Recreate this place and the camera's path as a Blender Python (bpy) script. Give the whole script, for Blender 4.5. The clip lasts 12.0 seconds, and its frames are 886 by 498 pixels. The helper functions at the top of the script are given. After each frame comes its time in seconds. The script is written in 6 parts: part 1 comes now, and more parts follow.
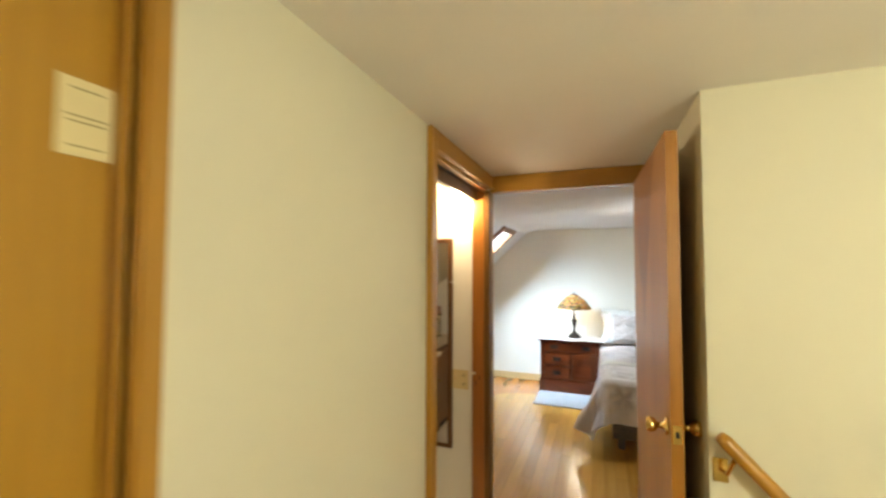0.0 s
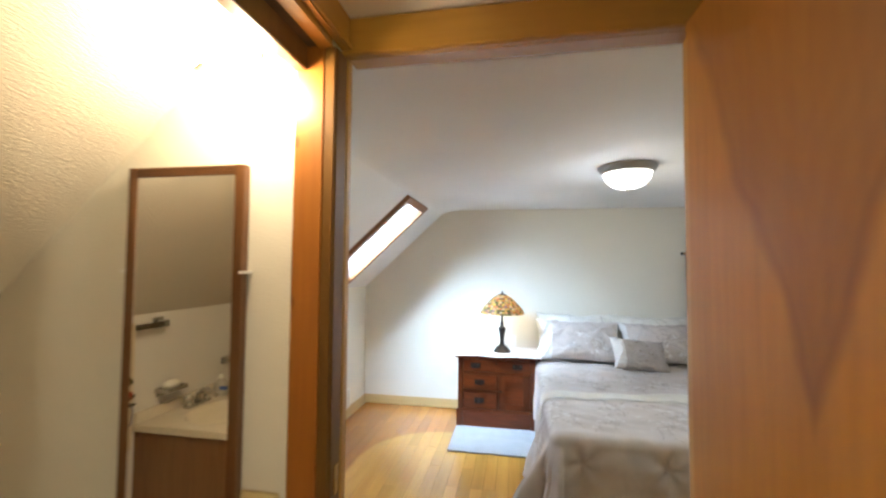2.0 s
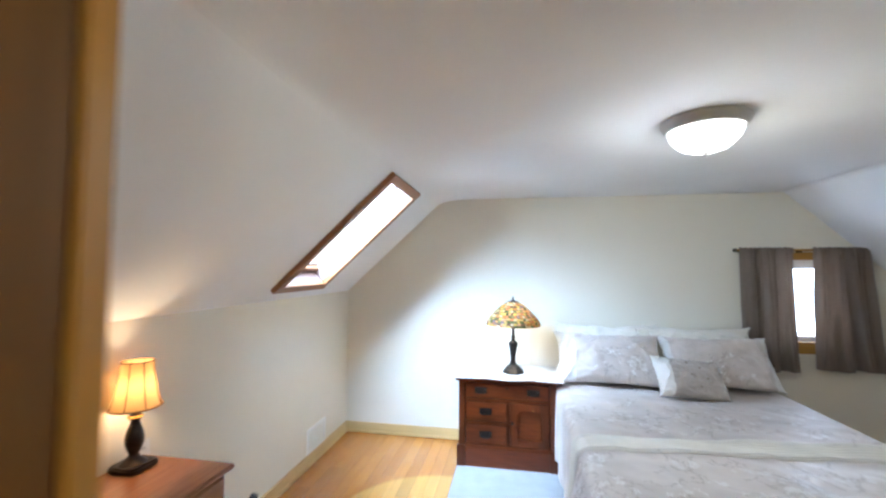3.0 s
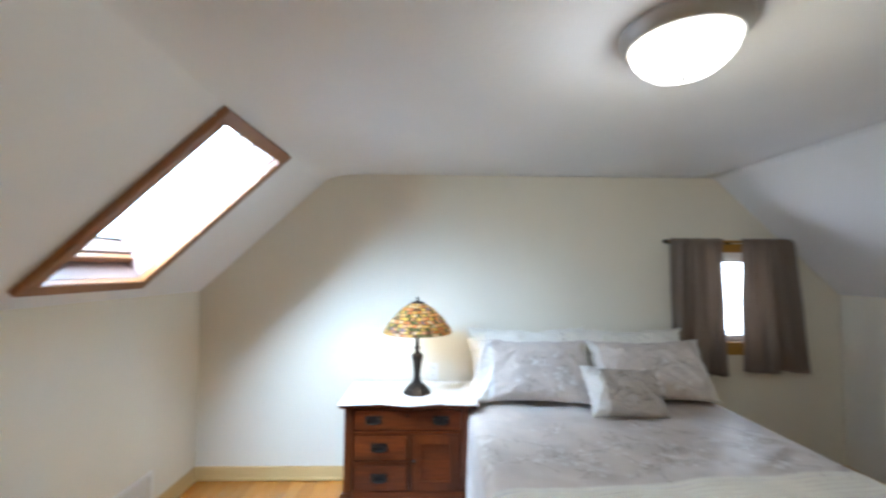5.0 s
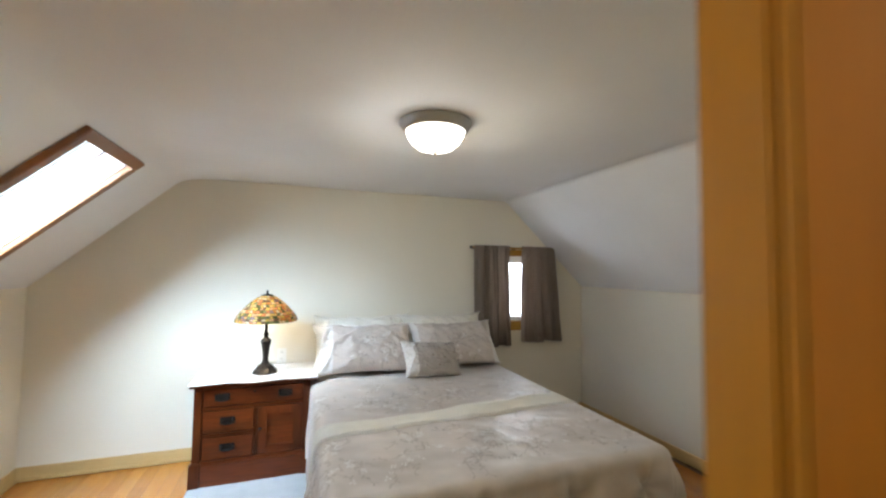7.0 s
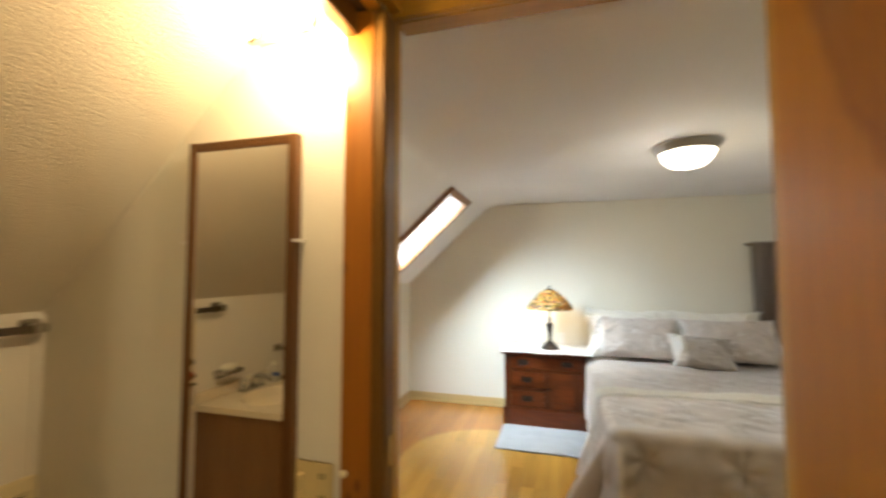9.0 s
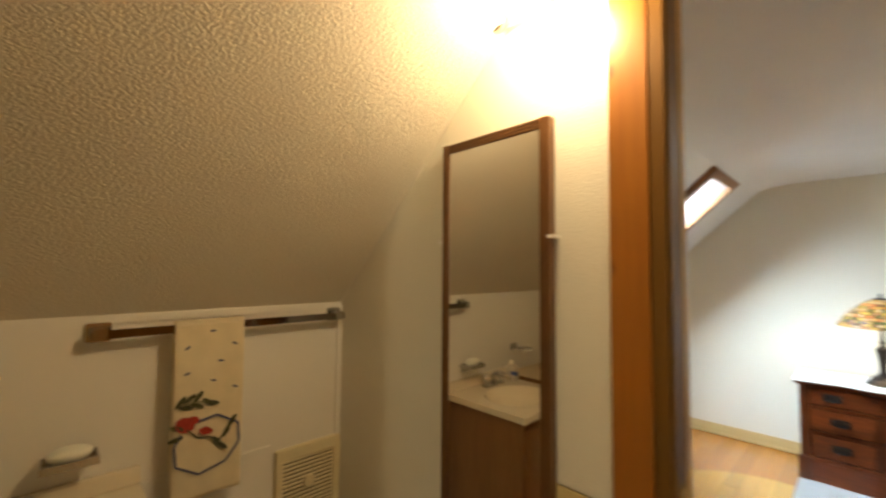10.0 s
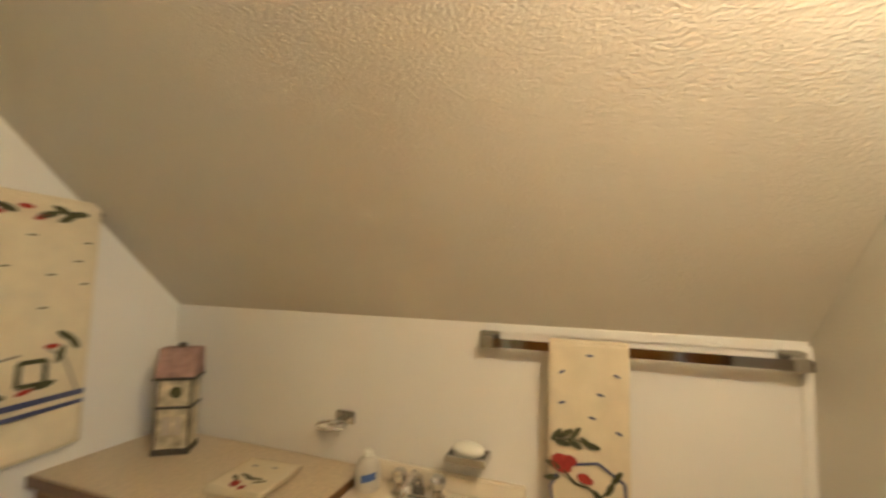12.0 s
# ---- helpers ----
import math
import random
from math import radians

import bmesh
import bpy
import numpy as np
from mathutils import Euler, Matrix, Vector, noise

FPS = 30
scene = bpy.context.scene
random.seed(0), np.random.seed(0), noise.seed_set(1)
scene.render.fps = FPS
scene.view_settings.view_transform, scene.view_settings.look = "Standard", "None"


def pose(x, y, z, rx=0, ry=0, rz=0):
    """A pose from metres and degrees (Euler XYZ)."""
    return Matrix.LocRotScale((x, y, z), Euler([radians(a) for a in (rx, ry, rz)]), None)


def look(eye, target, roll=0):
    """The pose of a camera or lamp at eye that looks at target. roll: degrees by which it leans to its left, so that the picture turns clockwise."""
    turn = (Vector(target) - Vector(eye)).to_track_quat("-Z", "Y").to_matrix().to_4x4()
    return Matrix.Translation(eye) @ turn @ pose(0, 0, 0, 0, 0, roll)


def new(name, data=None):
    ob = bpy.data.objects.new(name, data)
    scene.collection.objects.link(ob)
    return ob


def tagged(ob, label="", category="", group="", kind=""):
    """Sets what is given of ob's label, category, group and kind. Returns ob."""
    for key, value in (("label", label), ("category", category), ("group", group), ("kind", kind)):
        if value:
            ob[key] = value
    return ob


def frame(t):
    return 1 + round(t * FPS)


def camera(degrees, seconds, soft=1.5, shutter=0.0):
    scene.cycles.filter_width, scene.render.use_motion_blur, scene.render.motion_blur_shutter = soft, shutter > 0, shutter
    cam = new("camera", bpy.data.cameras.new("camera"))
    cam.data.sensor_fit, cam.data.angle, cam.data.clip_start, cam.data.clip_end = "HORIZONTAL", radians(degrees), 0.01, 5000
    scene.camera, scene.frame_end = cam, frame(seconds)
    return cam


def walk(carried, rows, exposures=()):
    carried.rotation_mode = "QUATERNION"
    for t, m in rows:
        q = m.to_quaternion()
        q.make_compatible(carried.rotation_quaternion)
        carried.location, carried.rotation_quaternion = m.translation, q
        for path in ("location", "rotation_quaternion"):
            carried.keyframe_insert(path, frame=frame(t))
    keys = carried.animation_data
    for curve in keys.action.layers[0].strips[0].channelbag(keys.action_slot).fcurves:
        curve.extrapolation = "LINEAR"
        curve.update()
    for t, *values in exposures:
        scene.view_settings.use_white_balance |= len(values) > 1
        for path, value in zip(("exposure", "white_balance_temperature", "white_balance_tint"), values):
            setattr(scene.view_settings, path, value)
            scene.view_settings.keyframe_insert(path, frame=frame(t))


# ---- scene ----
cam = camera(95.1, 12.0, soft=2.3, shutter=0.5)
PATH = [
    (0, (0.134, -0.078, 1.563), (-0.589, 1.785, 1.652), 0.2),
    (0.3, (0.099, 0.134, 1.545), (-0.436, 2.059, 1.637), 0.2),
    (0.6, (0.061, 0.363, 1.54), (-0.347, 2.319, 1.63), 0.1),
    (1, (-0.005, 0.665, 1.531), (-0.368, 2.63, 1.619), 0.3),
    (1.5, (-0.07, 1.059, 1.492), (-0.433, 3.024, 1.579), 0.2),
    (2, (-0.062, 1.415, 1.488), (-0.414, 3.382, 1.572), 0.5),
    (2.5, (-0.104, 1.786, 1.495), (-0.45, 3.754, 1.583), 0.4),
    (2.8, (-0.151, 2.005, 1.481), (-0.49, 3.974, 1.575), 0.4),
    (3.2, (-0.191, 2.298, 1.474), (-0.543, 4.265, 1.568), 0.3),
    (4.8, (-0.131, 2.893, 1.436), (-0.242, 4.887, 1.532), 0.4),
    (5, (-0.082, 2.876, 1.431), (-0.044, 4.874, 1.525), 0.4),
    (5.5, (0.032, 2.805, 1.425), (0.436, 4.762, 1.526), 0.8),
    (6, (0.043, 2.678, 1.415), (0.696, 4.566, 1.519), 0.5),
    (6.5, (0.042, 2.479, 1.409), (0.717, 4.359, 1.514), 0.7),
    (8.3, (-0.061, 1.569, 1.469), (0.25, 3.543, 1.554), 0.5),
    (8.5, (-0.052, 1.513, 1.428), (0.024, 3.509, 1.525), 0.7),
    (8.8, (-0.06, 1.45, 1.391), (-0.362, 3.424, 1.499), 0.2),
    (9, (-0.104, 1.454, 1.39), (-0.65, 3.375, 1.499), -0.0),
    (9.2, (-0.122, 1.456, 1.387), (-0.894, 3.297, 1.5), 0.1),
    (9.5, (-0.151, 1.466, 1.382), (-1.219, 3.153, 1.495), 0.2),
    (10, (-0.256, 1.534, 1.392), (-1.695, 2.92, 1.492), 0.4),
    (10.5, (-0.383, 1.639, 1.402), (-2.058, 2.723, 1.532), 1.0),
    (11, (-0.488, 1.667, 1.405), (-2.33, 2.429, 1.567), 1.0),
    (11.4, (-0.554, 1.823, 1.448), (-2.551, 1.892, 1.538), 1.5),
    (11.6, (-0.578, 1.832, 1.429), (-2.569, 1.666, 1.524), 1.0),
    (12, (-0.543, 1.872, 1.368), (-2.428, 1.227, 1.54), 1.7),
]
walk(cam, [(t, look(eye, target, roll)) for t, eye, target, roll in PATH],
     exposures=[(0, 0.78, 6500, 10), (0.6, 0.68, 6400, 10), (1.0, 0.66, 6300, 10), (1.5, 0.78, 6300, 10), (2.0, 0.78, 6000, 10), (2.6, 0.82, 5700, 10), (3.2, 0.90, 5550, 10), (5.0, 0.46, 5950, 10),
                (6.5, 0.44, 6250, 10), (8.5, 0.54, 7700, 10), (9.5, 0.46, 7150, 10), (10.0, 0.36, 7250, 10), (10.5, 0.24, 8100, 10), (11.0, 0.52, 7500, 10), (11.5, 1.00, 6150, 10), (12.0, 1.42, 5850, 10)])

# ---- world and lights ----
world = bpy.data.worlds.new("world")
scene.world = world
world.use_nodes = True
_wn = world.node_tree.nodes
_sky = _wn.new("ShaderNodeTexSky")
_sky.sky_type = "NISHITA"
_sky.sun_disc = False
_sky.sun_elevation = radians(40)
_sky.sun_rotation = radians(200)
world.node_tree.links.new(_sky.outputs["Color"], _wn["Background"].inputs["Color"])
_wn["Background"].inputs["Strength"].default_value = 0.08


def lamp(name, kind, m, power, colour, **settings):
    data = bpy.data.lights.new(name, kind)
    data.energy, data.color = power, colour
    for key, value in settings.items():
        if key == "radius":
            data.shadow_soft_size = value
        elif key == "size":
            data.shape, data.size, data.size_y = "RECTANGLE", value[0], value[1]
        elif key == "disk":
            data.shape, data.size = "DISK", value
        elif key == "angle":
            data.angle = value
        elif key == "spread":
            data.spread = value
    ob = new(name, data)
    ob.matrix_world = m
    return ob


# plan, in metres
XL, XR, ZK = -1.69, 2.78, 1.262       # knee walls and their height
XCL, XCR, ZC = -0.80, 1.90, 2.085     # flat ceiling of the bedroom
YF, YD = 5.705, 2.405                 # bedroom's gable wall, door wall
ZH = 2.138                            # hall ceiling
XH = -0.51                            # hall's bathroom-side wall
SL = math.atan2(ZC - ZK, XCL - XL)    # slope of the roof
LS = math.hypot(ZC - ZK, XCL - XL)

sun = lamp("sun", "SUN", look((0, 0, 10), (-3, 4, 4)), 0.6, (1.0, 0.97, 0.92), angle=radians(12))
SKY_Y, SKY_A, SKY_B = 4.678, 0.109, 1.128   # skylight: middle along the roof, lower and upper end up the slope


def up_slope(a, y, n=0.0):
    """A point a metres up the left slope, n metres out through the roof."""
    return Vector((XL + a * math.cos(SL) - n * math.sin(SL), y, ZK + a * math.sin(SL) + n * math.cos(SL)))


_mid = (SKY_A + SKY_B) / 2
_way = Vector((0.66, 0.95, -1.12)).normalized()
lamp("skylight_daylight", "AREA", look(up_slope(_mid, SKY_Y, 0.1) - 5.0 * _way, up_slope(_mid, SKY_Y, 0.1)), 3700, (0.58, 0.78, 1.0),
     size=(6.6, 6.6), spread=radians(110))
lamp("skylight_sky", "AREA", look(up_slope(_mid, SKY_Y, 0.235), up_slope(_mid, SKY_Y, 0.0)), 9.5, (0.60, 0.79, 1.0), size=(0.46, 0.82), spread=radians(170))
lamp("window_daylight", "AREA", look((2.0, YF + 0.22, 1.25), (2.0, 3, 1.0)), 8, (0.80, 0.88, 1.0), size=(0.5, 0.55))
lamp("ceiling_light_bulb", "POINT", pose(0.538, 3.94, 2.0), 5.0, (0.95, 0.99, 1.0), radius=0.06)
lamp("ceiling_light_bulb", "POINT", pose(0.64, 3.94, 2.0), 4.7, (1.0, 0.89, 0.56), radius=0.06)
lamp("tiffany_bulb", "POINT", pose(-0.188, 5.40, 1.075), 4.6, (1.0, 0.83, 0.55), radius=0.035)
lamp("desk_lamp_bulb", "POINT", pose(-1.600, 3.500, 1.02), 2.3, (1.0, 0.68, 0.36), radius=0.03)
lamp("bath_bulb", "POINT", pose(-0.672, 2.255, 1.945), 9.4, (1.0, 0.77, 0.49), radius=0.035)
lamp("hall_bulb", "POINT", pose(1.30, -0.34, 1.54), 28.5, (1.0, 0.93, 0.70), radius=0.08)


# ---- materials ----
def mat(name, base, rough=0.6, metal=0.0, var=0.12, scale=6.0, fine=120.0, bump=0.08, bump_scale=None, stretch=(1, 1, 1),
        dist=0.002, coat=0.0, sheen=0.0, emit=None, trans=0.0, per_object=0.0):
    m = bpy.data.materials.new(name)
    m.use_nodes = True
    n, l = m.node_tree.nodes, m.node_tree.links
    b = n["Principled BSDF"]
    b.inputs["Roughness"].default_value = rough
    b.inputs["Metallic"].default_value = metal
    b.inputs["Coat Weight"].default_value = coat
    b.inputs["Coat Roughness"].default_value = 0.18
    b.inputs["Sheen Weight"].default_value = sheen
    b.inputs["Transmission Weight"].default_value = trans
    tc = n.new("ShaderNodeTexCoord")
    mp = n.new("ShaderNodeMapping")
    mp.inputs["Scale"].default_value = stretch
    l.new(tc.outputs["Object"], mp.inputs["Vector"])
    big = n.new("ShaderNodeTexNoise")
    big.inputs["Scale"].default_value = scale
    big.inputs["Detail"].default_value = 5
    l.new(mp.outputs["Vector"], big.inputs["Vector"])
    small = n.new("ShaderNodeTexNoise")
    small.inputs["Scale"].default_value = bump_scale or fine
    small.inputs["Detail"].default_value = 3
    l.new(mp.outputs["Vector"], small.inputs["Vector"])
    ramp = n.new("ShaderNodeValToRGB")
    c = Vector(base)
    ramp.color_ramp.elements[0].position, ramp.color_ramp.elements[1].position = 0.3, 0.7
    ramp.color_ramp.elements[0].color = (*(c * (1 - var)), 1)
    ramp.color_ramp.elements[1].color = (*[min(1, v * (1 + var)) for v in c], 1)
    l.new(big.outputs["Fac"], ramp.inputs["Fac"])
    out = ramp.outputs["Color"]
    if per_object:
        info = n.new("ShaderNodeObjectInfo")
        hsv = n.new("ShaderNodeHueSaturation")
        mr = n.new("ShaderNodeMapRange")
        mr.inputs["To Min"].default_value, mr.inputs["To Max"].default_value = 1 - per_object, 1 + per_object
        l.new(info.outputs["Random"], mr.inputs["Value"])
        l.new(mr.outputs["Result"], hsv.inputs["Value"])
        l.new(out, hsv.inputs["Color"])
        out = hsv.outputs["Color"]
    l.new(out, b.inputs["Base Color"])
    if bump:
        bp = n.new("ShaderNodeBump")
        bp.inputs["Strength"].default_value = bump
        bp.inputs["Distance"].default_value = dist
        l.new(small.outputs["Fac"], bp.inputs["Height"])
        l.new(bp.outputs["Normal"], b.inputs["Normal"])
    if emit:
        b.inputs["Emission Color"].default_value = (*emit[:3], 1)
        b.inputs["Emission Strength"].default_value = emit[3]
    return m


def wood(name, dark, light, rough=0.35, ring=3.0, grain=(1, 1, 0.06), knots=False, coat=0.25, per_object=0.0, figure=0.0):
    """Wood whose grain runs along the axis that grain shrinks."""
    m = bpy.data.materials.new(name)
    m.use_nodes = True
    n, l = m.node_tree.nodes, m.node_tree.links
    b = n["Principled BSDF"]
    b.inputs["Roughness"].default_value = rough
    b.inputs["Coat Weight"].default_value = coat
    b.inputs["Coat Roughness"].default_value = 0.2
    b.inputs["Specular IOR Level"].default_value = 0.5 if coat else 0.3
    tc = n.new("ShaderNodeTexCoord")
    mp = n.new("ShaderNodeMapping")
    mp.inputs["Scale"].default_value = grain
    l.new(tc.outputs["Object"], mp.inputs["Vector"])
    src = mp.outputs["Vector"]
    if per_object:
        info = n.new("ShaderNodeObjectInfo")
        add = n.new("ShaderNodeVectorMath")
        mul = n.new("ShaderNodeMath")
        mul.operation = "MULTIPLY"
        mul.inputs[1].default_value = 40
        l.new(info.outputs["Random"], mul.inputs[0])
        l.new(src, add.inputs[0])
        l.new(mul.outputs[0], add.inputs[1])
        src = add.outputs[0]
    wide = n.new("ShaderNodeTexNoise")
    wide.inputs["Scale"].default_value = ring
    wide.inputs["Detail"].default_value = 6
    wide.inputs["Distortion"].default_value = 0.6
    l.new(src, wide.inputs["Vector"])
    fibre = n.new("ShaderNodeTexNoise")
    fibre.inputs["Scale"].default_value = 70
    fibre.inputs["Detail"].default_value = 4
    l.new(src, fibre.inputs["Vector"])
    ramp = n.new("ShaderNodeValToRGB")
    ramp.color_ramp.elements[0].position, ramp.color_ramp.elements[1].position = 0.3, 0.68
    ramp.color_ramp.elements[0].color, ramp.color_ramp.elements[1].color = (*dark, 1), (*light, 1)
    mix = n.new("ShaderNodeMix")
    mix.data_type = "FLOAT"
    mix.inputs[0].default_value = 0.35
    l.new(wide.outputs["Fac"], mix.inputs[2])
    l.new(fibre.outputs["Fac"], mix.inputs[3])
    l.new(mix.outputs[0], ramp.inputs["Fac"])
    out = ramp.outputs["Color"]
    if knots:
        vor = n.new("ShaderNodeTexVoronoi")
        vor.inputs["Scale"].default_value = 1.0
        mk = n.new("ShaderNodeMapping")
        mk.inputs["Scale"].default_value = (12, 0.4, 6.0)
        l.new(tc.outputs["Object"], mk.inputs["Vector"])
        l.new(mk.outputs["Vector"], vor.inputs["Vector"])
        kr = n.new("ShaderNodeValToRGB")
        kr.color_ramp.elements[0].position, kr.color_ramp.elements[1].position = 0.05, 0.13
        kr.color_ramp.elements[0].color, kr.color_ramp.elements[1].color = (0.42, 0.30, 0.25, 1), (1, 1, 1, 1)
        l.new(vor.outputs["Distance"], kr.inputs["Fac"])
        mm = n.new("ShaderNodeMix")
        mm.data_type, mm.blend_type = "RGBA", "MULTIPLY"
        mm.inputs[0].default_value = 0.8
        l.new(out, mm.inputs[6])
        l.new(kr.outputs["Color"], mm.inputs[7])
        out = mm.outputs[2]
    if figure:
        # cathedral figure of a flat-sawn veneer: nested pointed arches
        sep = n.new("ShaderNodeSeparateXYZ")
        l.new(tc.outputs["Object"], sep.inputs[0])
        def math_node(op, a, c):
            k = n.new("ShaderNodeMath")
            k.operation = op
            for i, v in enumerate((a, c)):
                if isinstance(v, (int, float)):
                    k.inputs[i].default_value = v
                else:
                    l.new(v, k.inputs[i])
            return k.outputs[0]
        off = math_node("SUBTRACT", sep.outputs["Y"], figure)
        wav = n.new("ShaderNodeTexNoise")
        wav.inputs["Scale"].default_value = 1.0
        mw = n.new("ShaderNodeMapping")
        mw.inputs["Scale"].default_value = (1, 3.0, 4.5)
        l.new(tc.outputs["Object"], mw.inputs["Vector"])
        l.new(mw.outputs["Vector"], wav.inputs["Vector"])
        off = math_node("ADD", off, math_node("MULTIPLY", math_node("SUBTRACT", wav.outputs["Fac"], 0.5), 0.11))
        side = math_node("POWER", math_node("ADD", math_node("ABSOLUTE", off, 0), 0.0004), 0.86)
        wob = n.new("ShaderNodeTexNoise")
        wob.inputs["Scale"].default_value = 2.2
        wob.inputs["Detail"].default_value = 3
        l.new(tc.outputs["Object"], wob.inputs["Vector"])
        height = math_node("SUBTRACT", sep.outputs["Z"], math_node("MULTIPLY", side, 2.0))
        height = math_node("ADD", height, math_node("MULTIPLY", wob.outputs["Fac"], 0.22))
        inner = n.new("ShaderNodeMapRange")
        inner.inputs["From Min"].default_value, inner.inputs["From Max"].default_value = 1.335, 1.40
        l.new(height, inner.inputs["Value"])
        rings = math_node("SINE", math_node("ADD", math_node("MULTIPLY", height, 64.0), math_node("MULTIPLY", fibre.outputs["Fac"], 3.5)), 0)
        rings = math_node("MULTIPLY", math_node("MULTIPLY", math_node("ADD", rings, 1.0), wide.outputs["Fac"]), 0.05)
        rim = n.new("ShaderNodeMapRange")
        rim.inputs["From Min"].default_value, rim.inputs["From Max"].default_value = 1.43, 1.36
        l.new(height, rim.inputs["Value"])
        edge = math_node("MULTIPLY", rim.outputs["Result"], 0.34)
        fac = math_node("MULTIPLY", inner.outputs["Result"], math_node("ADD", math_node("ADD", rings, edge), math_node("MULTIPLY", wide.outputs["Fac"], 1.0)))
        mm = n.new("ShaderNodeMix")
        mm.data_type = "RGBA"
        l.new(fac, mm.inputs[0])
        l.new(out, mm.inputs[6])
        mm.inputs[7].default_value = (dark[0] * 0.50, dark[1] * 0.38, dark[2] * 0.30, 1)
        out = mm.outputs[2]
    if per_object:
        hsv = n.new("ShaderNodeHueSaturation")
        mr = n.new("ShaderNodeMapRange")
        mr.inputs["To Min"].default_value, mr.inputs["To Max"].default_value = 1 - per_object, 1 + per_object
        l.new(info.outputs["Random"], mr.inputs["Value"])
        l.new(mr.outputs["Result"], hsv.inputs["Value"])
        l.new(out, hsv.inputs["Color"])
        out = hsv.outputs["Color"]
    l.new(out, b.inputs["Base Color"])
    bp = n.new("ShaderNodeBump")
    bp.inputs["Strength"].default_value = 0.12
    bp.inputs["Distance"].default_value = 0.001
    l.new(fibre.outputs["Fac"], bp.inputs["Height"])
    l.new(bp.outputs["Normal"], b.inputs["Normal"])
    return m


M_WALL = mat("bedroom_paint", (0.76, 0.712, 0.605), 0.75, var=0.025, scale=1.5, bump=0.15, bump_scale=90)
M_CEIL = mat("ceiling_paint", (0.82, 0.815, 0.815), 0.85, var=0.04, scale=1.3, bump=0.25, bump_scale=45, dist=0.004)
M_HALL = mat("hall_paint", (0.72, 0.70, 0.54), 0.7, var=0.025, scale=1.2, bump=0.12, bump_scale=90)
M_HALLC = mat("hall_ceiling_paint", (0.84, 0.82, 0.76), 0.8, var=0.04, scale=1.3, bump=0.3, bump_scale=60, dist=0.004)
M_BATH = mat("bath_textured_paint", (0.72, 0.68, 0.58), 0.55, var=0.03, scale=2, bump=0.26, bump_scale=120, stretch=(0.55, 0.55, 1.8), dist=0.003)
M_BATHS = mat("bath_slope_texture", (0.71, 0.66, 0.55), 0.5, var=0.05, scale=1.6, bump=0.6, bump_scale=205, stretch=(1.2, 0.65, 1.2), dist=0.005)
M_PANEL = mat("bath_white_panel", (0.78, 0.76, 0.70), 0.3, var=0.02, scale=2, bump=0.05)
M_TRIM = wood("varnished_trim", (0.34, 0.165, 0.018), (0.46, 0.245, 0.034), 0.35)
M_TRIMX = wood("varnished_trim_level", (0.34, 0.165, 0.018), (0.46, 0.245, 0.034), 0.35, grain=(0.06, 1, 1))
M_TRIMY = wood("varnished_trim_along", (0.34, 0.165, 0.018), (0.46, 0.245, 0.034), 0.35, grain=(1, 0.06, 1))
M_JAMB = wood("knotty_pine", (0.25, 0.080, 0.008), (0.37, 0.133, 0.014), 0.4, knots=True)
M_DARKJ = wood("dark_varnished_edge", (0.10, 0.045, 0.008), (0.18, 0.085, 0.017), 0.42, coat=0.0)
M_DOOR = wood("birch_veneer", (0.25, 0.098, 0.0088), (0.415, 0.186, 0.0205), 0.42, ring=2.4, figure=-0.34, coat=0.06)
# veneer with the hall lamp's yellow cast put into its colour
M_HDOOR = wood("hall_lit_veneer", (0.33, 0.165, 0.012), (0.45, 0.245, 0.022), 0.4, ring=2.4, coat=0.1)
M_BASE = wood("pale_baseboard", (0.52, 0.35, 0.14), (0.66, 0.47, 0.22), 0.4, grain=(0.06, 0.06, 1))
M_FLOOR = wood("oak_floor", (0.47, 0.218, 0.036), (0.66, 0.350, 0.073), 0.22, ring=5, grain=(1, 0.07, 1), per_object=0.13, coat=0.6)


